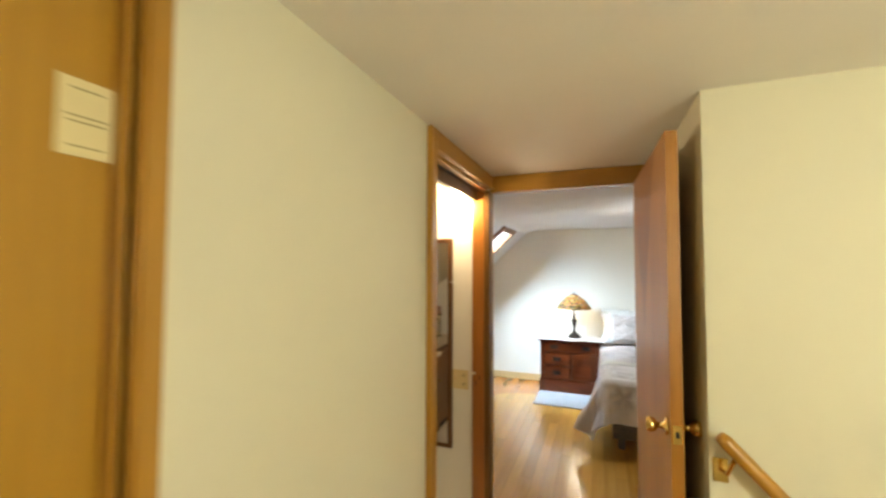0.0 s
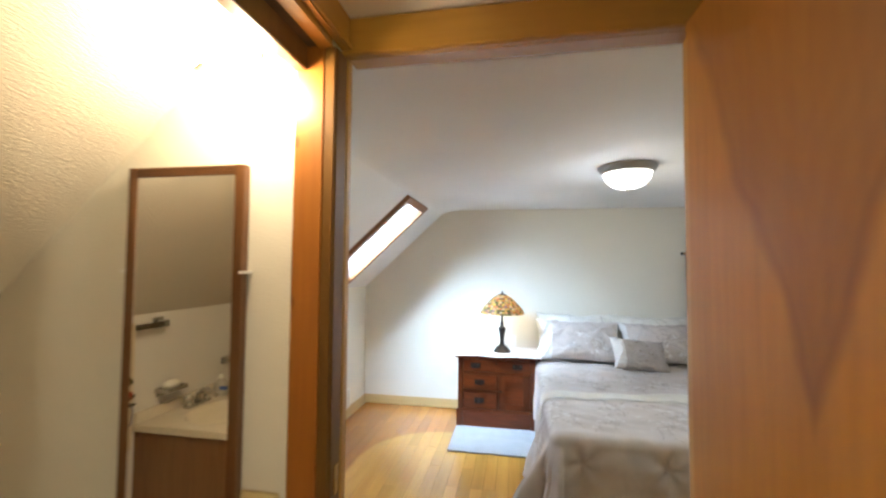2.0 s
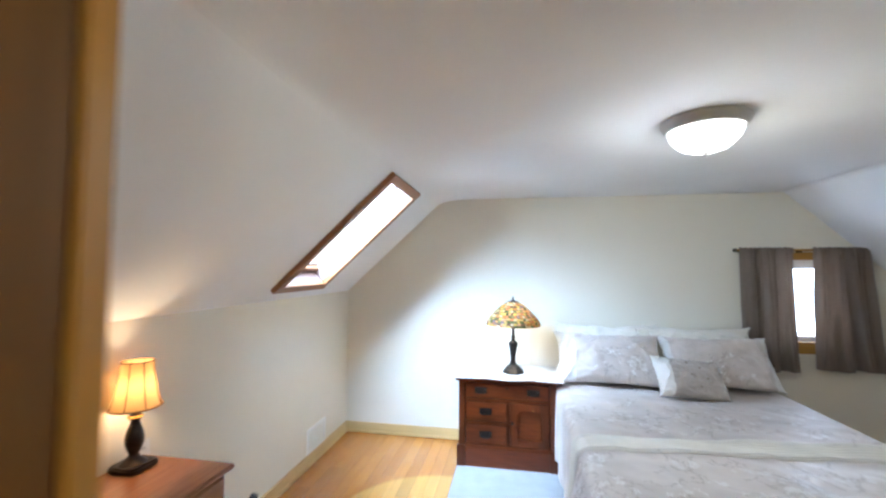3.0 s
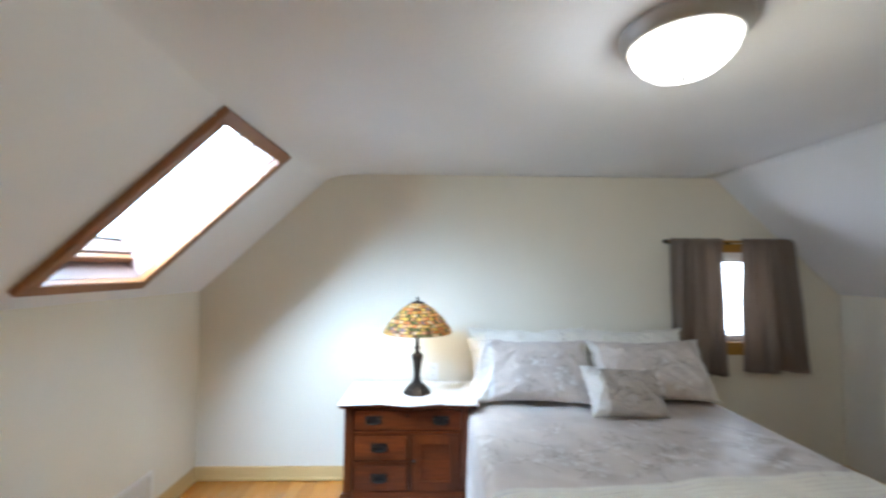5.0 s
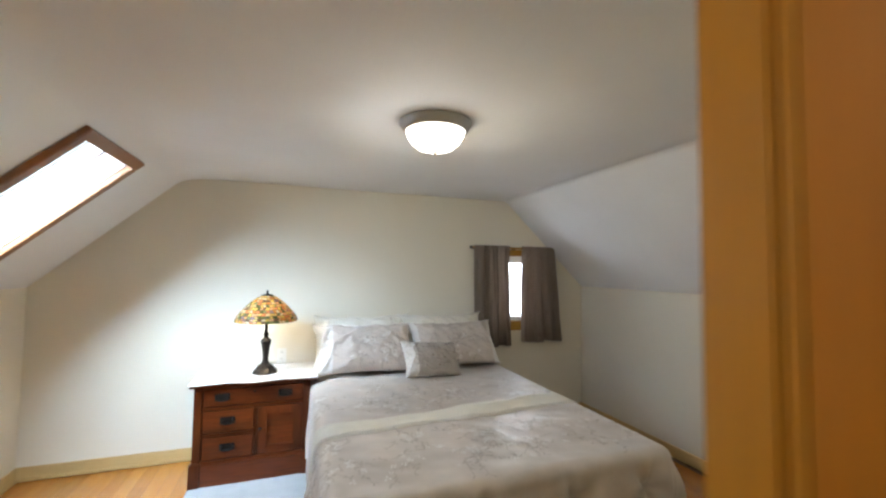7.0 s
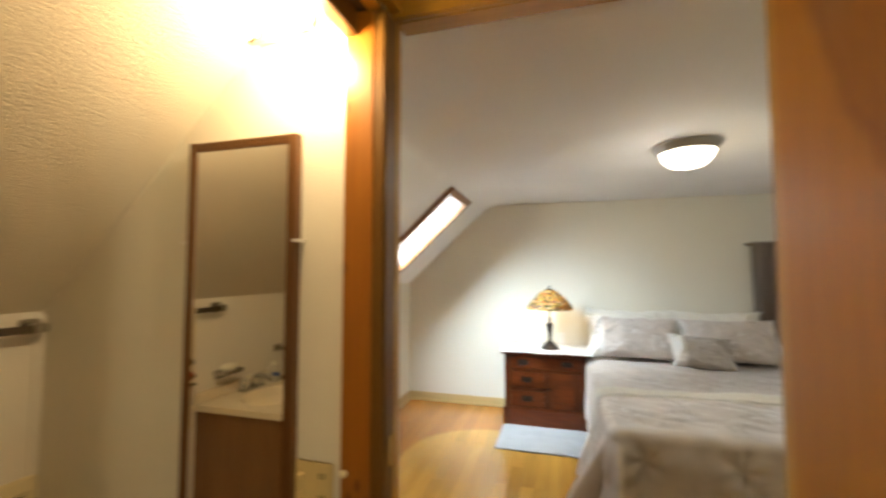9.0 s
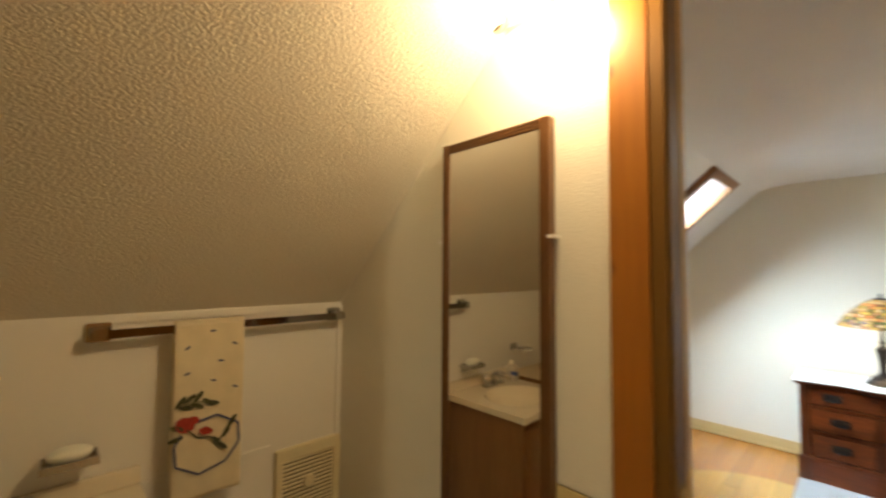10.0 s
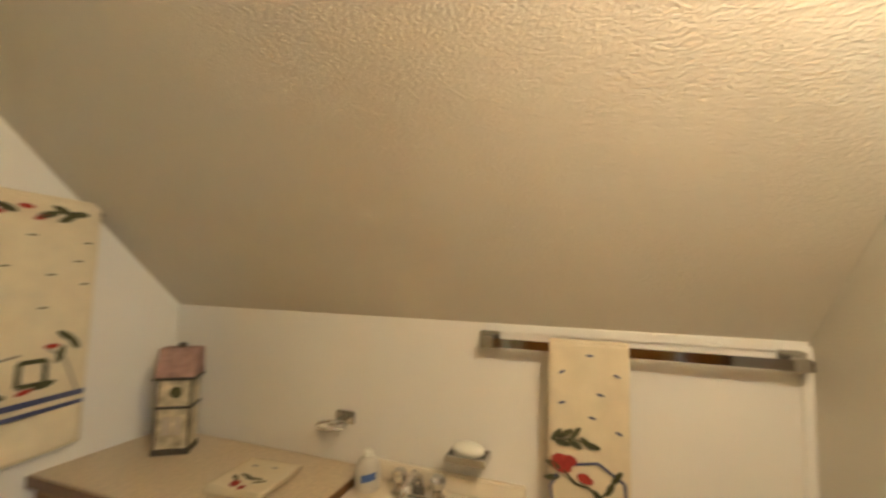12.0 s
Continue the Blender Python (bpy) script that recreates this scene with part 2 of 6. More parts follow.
def golden_area(m, centre, half, radius, golden, red):
    """The varnish pale and golden inside a large round-cornered area, and redder around it."""
    n, l = m.node_tree.nodes, m.node_tree.links
    b = n["Principled BSDF"]
    src = b.inputs["Base Color"].links[0].from_socket

    def vec(op, a, c):
        k = n.new("ShaderNodeVectorMath")
        k.operation = op
        l.new(a, k.inputs[0])
        if c is not None:
            k.inputs[1].default_value = c
        return k.outputs["Value" if op == "LENGTH" else "Vector"]
    geo = n.new("ShaderNodeNewGeometry")
    wob = n.new("ShaderNodeTexNoise")
    wob.inputs["Scale"].default_value = 3.0
    l.new(geo.outputs["Position"], wob.inputs["Vector"])
    q = vec("ABSOLUTE", vec("SUBTRACT", geo.outputs["Position"], (*centre, 0)), None)
    q = vec("MAXIMUM", vec("SUBTRACT", q, (half[0] - radius, half[1] - radius, 10)), (0, 0, 0))
    reach = n.new("ShaderNodeMath")
    reach.operation = "MULTIPLY_ADD"
    l.new(wob.outputs["Fac"], reach.inputs[0])
    reach.inputs[1].default_value = 0.06
    l.new(vec("LENGTH", q, None), reach.inputs[2])
    edge = n.new("ShaderNodeMapRange")
    edge.inputs["From Min"].default_value, edge.inputs["From Max"].default_value = radius + 0.015, radius + 0.045
    l.new(reach.outputs[0], edge.inputs["Value"])
    tone = n.new("ShaderNodeMix")
    tone.data_type = "RGBA"
    l.new(edge.outputs["Result"], tone.inputs[0])
    tone.inputs[6].default_value, tone.inputs[7].default_value = (*golden, 1), (*red, 1)
    mul = n.new("ShaderNodeMix")
    mul.data_type, mul.blend_type = "RGBA", "MULTIPLY"
    mul.inputs[0].default_value = 1.0
    l.new(src, mul.inputs[6])
    l.new(tone.outputs[2], mul.inputs[7])
    l.new(mul.outputs[2], b.inputs["Base Color"])


golden_area(M_FLOOR, (0.25, 3.60), (1.52, 1.47), 0.66, (1.0, 1.0, 0.95), (0.68, 0.50, 0.38))
M_SUB = mat("floor_gap", (0.10, 0.05, 0.02), 0.8)
M_SKYW = wood("skylight_trim", (0.20, 0.075, 0.022), (0.31, 0.13, 0.042), 0.4, grain=(0.3, 1, 0.3))
M_SASH = wood("skylight_sash", (0.17, 0.102, 0.076), (0.22, 0.138, 0.104), 0.5, grain=(0.4, 1, 0.4))
M_WELL = wood("skylight_lining", (0.20, 0.128, 0.103), (0.26, 0.172, 0.142), 0.5, grain=(0.4, 1, 0.4))
M_MAHOG = wood("red_brown_oak", (0.022, 0.0040, 0.0010), (0.135, 0.027, 0.0050), 0.36, ring=6, grain=(0.12, 1, 1), coat=0.0)
M_MAHOGV = wood("red_brown_oak_upright", (0.020, 0.0038, 0.0010), (0.122, 0.025, 0.0047), 0.36, ring=6, grain=(1, 1, 0.07), coat=0.0)
M_DESK = wood("desk_wood", (0.19, 0.06, 0.02), (0.33, 0.13, 0.05), 0.25, ring=4, grain=(1, 0.1, 1), coat=0.5)
M_VAN = wood("vanity_oak", (0.20, 0.09, 0.03), (0.30, 0.15, 0.055), 0.4, grain=(1, 1, 0.08))
M_MIRW = wood("mirror_frame_wood", (0.085, 0.032, 0.008), (0.155, 0.064, 0.017), 0.4)
M_BLACKW = mat("black_lacquer", (0.012, 0.011, 0.012), 0.25, var=0.3)
M_BRASS = mat("brass", (0.78, 0.56, 0.20), 0.18, 1.0, var=0.05, bump=0.02)
M_CHROME = mat("chrome", (0.62, 0.61, 0.59), 0.22, 1.0, var=0.03, bump=0.0)
M_NICKEL = mat("brushed_nickel", (0.50, 0.485, 0.46), 0.42, 0.55, var=0.06, bump=0.05)
M_PEWTER = mat("old_pewter", (0.035, 0.032, 0.03), 0.45, 0.9, var=0.3, scale=60)
M_BRONZE = mat("dark_bronze", (0.035, 0.027, 0.022), 0.32, 0.6, var=0.5, scale=40, bump=0.2)
M_IVORY = mat("ivory_plastic", (0.74, 0.66, 0.44), 0.35, var=0.03)
M_WHITEP = mat("white_plastic", (0.80, 0.79, 0.76), 0.4, var=0.02)
M_GLASSL = mat("lit_frosted_glass", (0.9, 0.88, 0.82), 0.5, var=0.02, bump=0.0, emit=(1.0, 0.96, 0.86, 5.0))
M_TAUPE = mat("taupe_satin", (0.61, 0.535, 0.485), 0.42, var=0.12, scale=7, bump=0.3, bump_scale=260, dist=0.001, sheen=0.35)
M_IVCLOTH = mat("ivory_band", (0.79, 0.755, 0.68), 0.6, var=0.06, scale=8, bump=0.3, bump_scale=220, dist=0.001, sheen=0.2)
M_LINEN = mat("white_linen", (0.74, 0.71, 0.68), 0.7, var=0.03, scale=6, bump=0.3, bump_scale=240, dist=0.001, sheen=0.1)
M_STEM = mat("embroidery_stem_thread", (0.47, 0.405, 0.36), 0.5, var=0.1, bump=0.1)
M_EMB = mat("embroidery_thread", (0.80, 0.765, 0.735), 0.4, var=0.05, bump=0.1)
M_RUG = mat("grey_mat", (0.40, 0.39, 0.38), 0.9, var=0.06, scale=10, bump=0.7, bump_scale=260, dist=0.003)
M_TOWEL = mat("cream_terry", (0.74, 0.65, 0.46), 0.95, var=0.05, scale=20, bump=0.8, bump_scale=420, dist=0.003)
M_COUNTER = mat("speckled_laminate", (0.60, 0.50, 0.345), 0.35, var=0.12, scale=90, bump=0.05)
M_MARBLE = mat("cultured_marble", (0.80, 0.73, 0.58), 0.18, var=0.04, scale=5, bump=0.0, coat=0.3)
M_SOAP = mat("soap", (0.80, 0.80, 0.70), 0.4, var=0.02)
M_RED = mat("red_applique", (0.33, 0.035, 0.025), 0.9, var=0.2, scale=60)
M_GREEN = mat("dark_green_applique", (0.065, 0.066, 0.028), 0.9, var=0.3, scale=60)
M_BLUE = mat("slate_blue_applique", (0.07, 0.08, 0.16), 0.9, var=0.2, scale=60)
M_PINKROOF = mat("dusty_pink_paint", (0.34, 0.205, 0.165), 0.7, var=0.35, scale=30)
M_HOUSE = mat("painted_house_tin", (0.50, 0.43, 0.28), 0.6, var=0.5, scale=28)
M_DARKT = mat("dark_trim_paint", (0.05, 0.042, 0.03), 0.6, var=0.3, scale=30)
M_MIRROR = mat("mirror_silver", (0.86, 0.86, 0.84), 0.015, 1.0, var=0.0, bump=0.0)
M_PAPER = mat("paper", (0.74, 0.65, 0.36), 0.8, var=0.02)
M_INK = mat("ink", (0.42, 0.35, 0.17), 0.8)


def glass_material(name, tint, rough=0.0):
    m = bpy.data.materials.new(name)
    m.use_nodes = True
    b = m.node_tree.nodes["Principled BSDF"]
    b.inputs["Base Color"].default_value = (*tint, 1)
    b.inputs["Roughness"].default_value = rough
    b.inputs["Transmission Weight"].default_value = 1.0
    b.inputs["IOR"].default_value = 1.45
    return m


M_PANE = glass_material("window_glass", (0.96, 0.98, 1.0))


# ---- mesh helpers ----
def box(bm, x0, x1, y0, y1, z0, z1, m=None):
    v = [bm.verts.new((x, y, z)) for x in (x0, x1) for y in (y0, y1) for z in (z0, z1)]
    if m is not None:
        for p in v:
            p.co = m @ p.co
    for f in ((0, 1, 3, 2), (4, 6, 7, 5), (0, 4, 5, 1), (2, 3, 7, 6), (0, 2, 6, 4), (1, 5, 7, 3)):
        bm.faces.new([v[i] for i in f])
    return v


def prism(bm, poly, axis, a, b):
    """A prism of the polygon poly, whose two numbers are the other two axes in order, from a to b along axis."""
    def at(p, t):
        return {"x": (t, p[0], p[1]), "y": (p[0], t, p[1]), "z": (p[0], p[1], t)}[axis]
    lo = [bm.verts.new(at(p, a)) for p in poly]
    hi = [bm.verts.new(at(p, b)) for p in poly]
    bm.faces.new(lo)
    bm.faces.new(hi[::-1])
    for i in range(len(poly)):
        j = (i + 1) % len(poly)
        bm.faces.new((lo[i], hi[i], hi[j], lo[j]))


def lathe(bm, profile, seg=32, m=None, close=False):
    """Turns (radius, z) pairs round z."""
    rings = []
    for r, z in profile:
        ring = []
        for i in range(seg):
            a = 2 * math.pi * i / seg
            p = Vector((r * math.cos(a), r * math.sin(a), z))
            ring.append(bm.verts.new(m @ p if m is not None else p))
        rings.append(ring)
    for lo, hi in zip(rings, rings[1:]):
        for i in range(seg):
            j = (i + 1) % seg
            bm.faces.new((lo[i], lo[j], hi[j], hi[i]))
    if close:
        bm.faces.new(rings[0][::-1])
        bm.faces.new(rings[-1])


def tube(bm, pts, r, seg=10, closed_ends=True):
    pts = [Vector(p) for p in pts]
    rr = r if isinstance(r, (list, tuple)) else [r] * len(pts)
    rings, side = [], None
    for i, p in enumerate(pts):
        d = (pts[min(i + 1, len(pts) - 1)] - pts[max(i - 1, 0)]).normalized()
        if side is None:
            side = d.orthogonal().normalized()
        side = (side - d * side.dot(d)).normalized()
        up = d.cross(side)
        rings.append([bm.verts.new(p + rr[i] * (math.cos(2 * math.pi * k / seg) * side + math.sin(2 * math.pi * k / seg) * up)) for k in range(seg)])
    for lo, hi in zip(rings, rings[1:]):
        for i in range(seg):
            j = (i + 1) % seg
            bm.faces.new((lo[i], lo[j], hi[j], hi[i]))
    if closed_ends:
        bm.faces.new(rings[0][::-1])
        bm.faces.new(rings[-1])


def grid(bm, nu, nv, fn):
    rows = [[bm.verts.new(fn(i / nu, j / nv)) for j in range(nv + 1)] for i in range(nu + 1)]
    for i in range(nu):
        for j in range(nv):
            bm.faces.new((rows[i][j], rows[i + 1][j], rows[i + 1][j + 1], rows[i][j + 1]))
    return rows


def mesh_of(name, bm, material, smooth=False, bevel=0.0):
    if bevel:
        bmesh.ops.remove_doubles(bm, verts=bm.verts, dist=1e-5)
        bmesh.ops.bevel(bm, geom=[e for e in bm.edges if len(e.link_faces) == 2 and e.calc_face_angle(0) > 0.6], offset=bevel,
                        segments=2, affect="EDGES", clamp_overlap=True)
    bmesh.ops.recalc_face_normals(bm, faces=bm.faces)
    me = bpy.data.meshes.new(name)
    bm.to_mesh(me)
    bm.free()
    me.materials.append(material)
    if smooth:
        for p in me.polygons:
            p.use_smooth = True
    return me


def thing(name, at=(0, 0, 0), rz=0.0, label="", category="", group="", kind=""):
    ob = new(name)
    ob.empty_display_size = 0.1
    ob.matrix_world = pose(*at, 0, 0, rz)
    return tagged(ob, label, category, group, kind)


def part(name, bm, material, parent=None, label="", smooth=False, bevel=0.0, solid=0.0, **tags):
    """Links a bmesh as one mesh object, in the parent's own axes."""
    ob = new(name, mesh_of(name, bm, material, smooth, bevel))
    if solid:
        s = ob.modifiers.new("thickness", "SOLIDIFY")
        s.thickness = solid
    if parent is not None:
        ob.parent = parent
    return tagged(ob, label, **tags)


def piece(name, boxes, material, parent=None, label="", bevel=0.0, **tags):
    bm = bmesh.new()
    for b in boxes:
        box(bm, *b)
    return part(name, bm, material, parent, label, bevel=bevel, **tags)


def structure(name, boxes, material, label="", bevel=0.0):
    return piece(name, boxes, material, None, label, bevel, kind="structure")


# ---- structure ----
SLT = (ZC - ZK) / (XCL - XL)


def roof_z(x):
    return min(ZC, ZK + (x - XL) * SLT, ZK + (XR - x) * SLT)


# bedroom gable wall, with the window opening
WX0, WX1, WZ0, WZ1 = 1.72, 2.26, 0.93, 1.555
bm = bmesh.new()
T = 0.14
prism(bm, [(XL - T, 0), (WX0, 0), (WX0, ZC + 0.1), (XCL, ZC + 0.1), (XL - T, ZK)], "y", YF, YF + T)
prism(bm, [(WX0, 0), (WX1, 0), (WX1, WZ0), (WX0, WZ0)], "y", YF, YF + T)
prism(bm, [(WX0, WZ1), (WX1, WZ1), (WX1, roof_z(WX1) + 0.1), (XCR, ZC + 0.1), (WX0, ZC + 0.1)], "y", YF, YF + T)
prism(bm, [(WX1, 0), (XR + T, 0), (XR + T, ZK), (WX1, roof_z(WX1) + 0.1)], "y", YF, YF + T)
part("wall_north", bm, M_WALL, label="off-white painted gable wall with a small window", kind="structure")

structure("wall_west_bedroom", [(XL - T, XL, 2.402, YF, 0, ZK)], M_WALL, "low off-white painted knee wall")
structure("wall_east_bedroom", [(XR, XR + T, YD, YF, 0, ZK)], M_WALL, "low off-white painted knee wall")

# sloped and flat ceilings of the bedroom
R_OUT = 0.30
S0, S1 = SKY_A + 0.045, SKY_B - 0.045
HY0, HY1 = SKY_Y - 0.274, SKY_Y + 0.274


def slope_block(bm, a0, a1, y0, y1, n0=0.0, n1=R_OUT):
    v = [bm.verts.new(up_slope(a, y, n)) for a in (a0, a1) for y in (y0, y1) for n in (n0, n1)]
    for f in ((0, 1, 3, 2), (4, 6, 7, 5), (0, 4, 5, 1), (2, 3, 7, 6), (0, 2, 6, 4), (1, 5, 7, 3)):
        bm.faces.new([v[i] for i in f])


bm = bmesh.new()
AX, YX = (-0.15, S0, S1, LS), (2.403, HY0, HY1, YF + 0.05)
sheet = [[[bm.verts.new(up_slope(a, y, n)) for y in YX] for a in AX] for n in (0.0, R_OUT)]
for i in range(3):
    for j in range(3):
        if (i, j) != (1, 1):
            for s in sheet:
                bm.faces.new((s[i][j], s[i + 1][j], s[i + 1][j + 1], s[i][j + 1]))
for ring in (((0, 0), (1, 0), (2, 0), (3, 0), (3, 1), (3, 2), (3, 3), (2, 3), (1, 3), (0, 3), (0, 2), (0, 1)), ((1, 1), (2, 1), (2, 2), (1, 2))):
    for (i, j), (k, m) in zip(ring, ring[1:] + ring[:1]):
        bm.faces.new((sheet[0][i][j], sheet[0][k][m], sheet[1][k][m], sheet[1][i][j]))
part("ceiling_slope_west", bm, M_CEIL, label="sloping white painted attic ceiling with a skylight", kind="structure")
bm = bmesh.new()
prism(bm, [(XCR, ZC), (XR, ZK), (XR + 0.2, ZK), (XCR, ZC + 0.25)], "y", YD + 0.05, YF + 0.05)
part("ceiling_slope_east", bm, M_CEIL, label="sloping white painted attic ceiling", kind="structure")
bm = bmesh.new()
grid(bm, 24, 24, lambda u, v: (XCL + u * (XCR - XCL), YD + 0.05 + v * (YF - YD), ZC + 0.006 * noise.noise((u * 3, v * 3, 0)) * (4 * u * (1 - u))))
part("ceiling_bedroom", bm, M_CEIL, label="flat white painted ceiling, slightly uneven", kind="structure", smooth=True, solid=-0.12)

# plastered rounding where slope and flat ceiling meet
def rounding(name, corner, way_a, way_b, ra, rb, y0, y1):
    """A smooth fillet under the edge at corner, running ra and rb metres along the two ways from it."""
    bm = bmesh.new()
    c, a, b = Vector(corner), Vector(way_a).normalized(), Vector(way_b).normalized()
    rows = []
    for k in range(11):
        t = k / 10
        p = (1 - t) ** 2 * (c + ra * a) + 2 * t * (1 - t) * c + t * t * (c + rb * b)
        rows.append([bm.verts.new((p.x, y, p.z - 0.0012 * 4 * t * (1 - t) - 0.0002)) for y in (y0, y1)])
    for p, q in zip(rows, rows[1:]):
        bm.faces.new((p[0], q[0], q[1], p[1]))
    return part(name, bm, M_CEIL, label="smooth plastered rounding of the attic ceiling", kind="structure", smooth=True)


rounding("ceiling_joint_west", (XCL, 0, ZC), (XL - XCL, 0, ZK - ZC), (1, 0, 0), 0.078, 0.22, YD + 0.055, YF - 0.001)
rounding("ceiling_joint_east", (XCR, 0, ZC), (-1, 0, 0), (XR - XCR, 0, ZK - ZC), 0.025, 0.025, YD + 0.055, YF - 0.001)

# door wall: bathroom stretch, hall stretch, bedroom's other stretch
DX0, DX1, DZ = -0.498, 0.335, 2.032
bm = bmesh.new()
prism(bm, [(XL - T, 0), (-0.608, 0), (-0.608, ZH), (-0.74, ZH), (XL - T, ZK)], "y", 2.36, 2.402)
part("wall_bath_north", bm, M_BATH, label="textured cream painted bathroom wall", kind="structure")
bm = bmesh.new()
prism(bm, [(-0.608, 0), (DX0 - 0.02, 0), (DX0 - 0.02, ZH + 0.1), (-0.608, ZH + 0.1)], "y", 2.362, 2.402)
prism(bm, [(DX0 - 0.02, DZ + 0.02), (DX1 + 0.02, DZ + 0.02), (DX1 + 0.02, ZH + 0.1), (DX0 - 0.02, ZH + 0.1)], "y", YD, 2.458)
prism(bm, [(DX1 + 0.02, 0), (XR + T, 0), (XR + T, ZK), (XCR, ZH + 0.1), (DX1 + 0.02, ZH + 0.1)], "y", YD, 2.458)
part("wall_door", bm, M_HALL, label="cream painted wall round the bedroom doorway", kind="structure")

# hall wall on the bathroom side: closed door and bathroom doorway
BY0, BY1 = 1.452, 2.337
CD0, CD1 = -0.50, 0.304
ZS = -2.4
structure("wall_hall_west", [(-0.60, XH, -1.6, CD0, 0, ZH), (-0.60, XH, CD0, CD1, 2.04, ZH), (-0.60, XH, CD1, BY0, 0, ZH),
                             (-0.60, XH, BY0, BY1 + 0.02, 2.05, ZH)], M_HALL, "cream painted hall wall")
structure("wall_hall_south", [(-0.6, 3.4, -1.72, -1.6, ZS, ZH)], M_HALL, "cream painted hall end wall")
structure("wall_stub", [(0.442, 0.56, 1.422, YD, 0, ZH)], M_HALL, "cream painted return wall behind the open door")
structure("wall_stair", [(0.56, 3.4, 1.422, 1.54, ZS, ZH), (0.442, 0.56, 1.422, 1.54, ZS, 0)], M_HALL, "cream painted stairwell wall")
structure("wall_stair_end", [(3.4, 3.52, -1.72, 1.54, ZS, ZH)], M_HALL, "cream painted stairwell end wall")
structure("wall_stair_south", [(0.50, 3.4, -0.60, -0.48, ZS, ZH)], M_HALL, "cream painted stairwell side wall")
structure("ceiling_hall", [(-0.60, 3.52, -1.72, YD, ZH, ZH + 0.12)], M_HALLC, "off-white painted hall ceiling")
structure("floor_hall", [(-0.6, 0.46, -1.72, YD, -0.12, 0.0)], M_FLOOR, "varnished wooden hall floor")
structure("floor_stair_foot", [(0.46, 3.52, -1.72, 1.54, ZS - 0.12, ZS)], M_FLOOR, "wooden floor at the foot of the stairs")
st = thing("staircase", (0.46, 0, 0), label="wooden stairs going down from the hall", category="stairs")
for i in range(11):
    piece("step", [(0.22 * i, 0.22 * i + 0.25, -0.478, 1.42, -0.19 * (i + 1) - 0.035, -0.19 * (i + 1))], M_TRIMY, st)
    piece("riser", [(0.22 * i, 0.22 * i + 0.02, -0.478, 1.42, -0.19 * (i + 1), -0.19 * i - 0.035 * (i > 0))], M_HALLC, st)

# bathroom shell
BS = 0.43
bm = bmesh.new()
prism(bm, [(XL - T, 0), (-0.60, 0), (-0.60, ZH), (-0.74, ZH), (XL - T, ZK)], "y", BS - 0.1, BS)
part("wall_bath_south", bm, M_PANEL, label="smooth white painted bathroom wall", kind="structure")
structure("wall_bath_west", [(XL - T, XL, BS, 2.36, 0, ZK)], M_PANEL, "low white panelled bathroom knee wall")
bm = bmesh.new()
slope_block(bm, -0.15, LS + 0.075, BS - 0.08, 2.39, 0.0, 0.14)
part("ceiling_bath_slope", bm, M_BATHS, label="sloping bathroom ceiling with a rough sand texture", kind="structure")
structure("ceiling_bath", [(-0.76, -0.60, BS - 0.08, 2.36, ZH - 0.008, ZH + 0.1)], M_BATHS, "narrow flat bathroom ceiling")
structure("floor_bath", [(XL - T, -0.6, BS - 0.1, 2.37, -0.12, 0.0)], M_PANEL, "pale vinyl bathroom floor")
structure("threshold", [(-0.6, XH, BY0, BY1, -0.1, 0.012)], M_TRIMY, "varnished wooden bathroom threshold")
structure("subfloor_bedroom", [(XL - T, XR + T, YD, YF + T, -0.12, -0.012)], M_SUB, "dark gaps under the floorboards")

# ---- doorways ----
d = thing("doorway_trim", label="varnished wooden casing of the bedroom doorway", category="door frame", kind="structure")
piece("head_casing", [(DX0 - 0.012, DX1 + 0.09, 2.387, YD, DZ, ZH - 0.004)], M_TRIMX, d, bevel=0.004)
piece("head_bead", [(DX0 - 0.012, DX1 + 0.09, 2.381, 2.387, DZ, DZ + 0.014)], M_TRIMX, d, bevel=0.002)
piece("jamb", [(DX1, DX1 + 0.02, YD - 0.002, 2.462, 0, DZ + 0.02)], M_TRIM, d, bevel=0.003)
piece("jamb", [(DX0, DX1, YD + 0.002, 2.462, DZ, DZ + 0.02)], M_TRIMX, d)
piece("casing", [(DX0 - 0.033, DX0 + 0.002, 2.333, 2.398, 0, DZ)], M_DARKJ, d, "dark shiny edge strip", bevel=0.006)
piece("jamb", [(DX0 - 0.018, DX0 + 0.003, 2.3985, 2.428, 0, DZ)], M_TRIM, d, bevel=0.003)
piece("casing", [(DX1 + 0.004, 0.44, 2.387, YD, 0, DZ)], M_TRIM, d, bevel=0.004)
piece("strike_plate", [(DX0 - 0.0165, DX0 + 0.0045, 2.36, 2.38, 0.93, 1.0)], M_BRASS, d, "small brass strike plate")

d = thing("bath_doorway_trim", label="varnished pine frame of the bathroom pocket doorway", category="door frame", kind="structure")
piece("casing", [(XH, -0.484, 1.396, 1.457, 0, ZH - 0.004)], M_TRIM, d, bevel=0.005)
piece("head_casing", [(XH, -0.486, 1.457, 2.387, 2.045, ZH - 0.004)], M_TRIMY, d, bevel=0.004)
piece("head_bead", [(-0.486, -0.480, 1.457, 2.387, 2.045, 2.06)], M_TRIMY, d, bevel=0.002)
piece("front_head", [(-0.545, XH, BY0, BY1, 2.03, 2.05)], M_TRIMY, d)
piece("track_slot", [(-0.575, -0.545, BY0, BY1, 2.035, 2.05)], M_DARKT, d, "dark sliding door track")
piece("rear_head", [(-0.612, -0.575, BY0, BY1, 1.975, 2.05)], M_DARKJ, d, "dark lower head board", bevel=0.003)
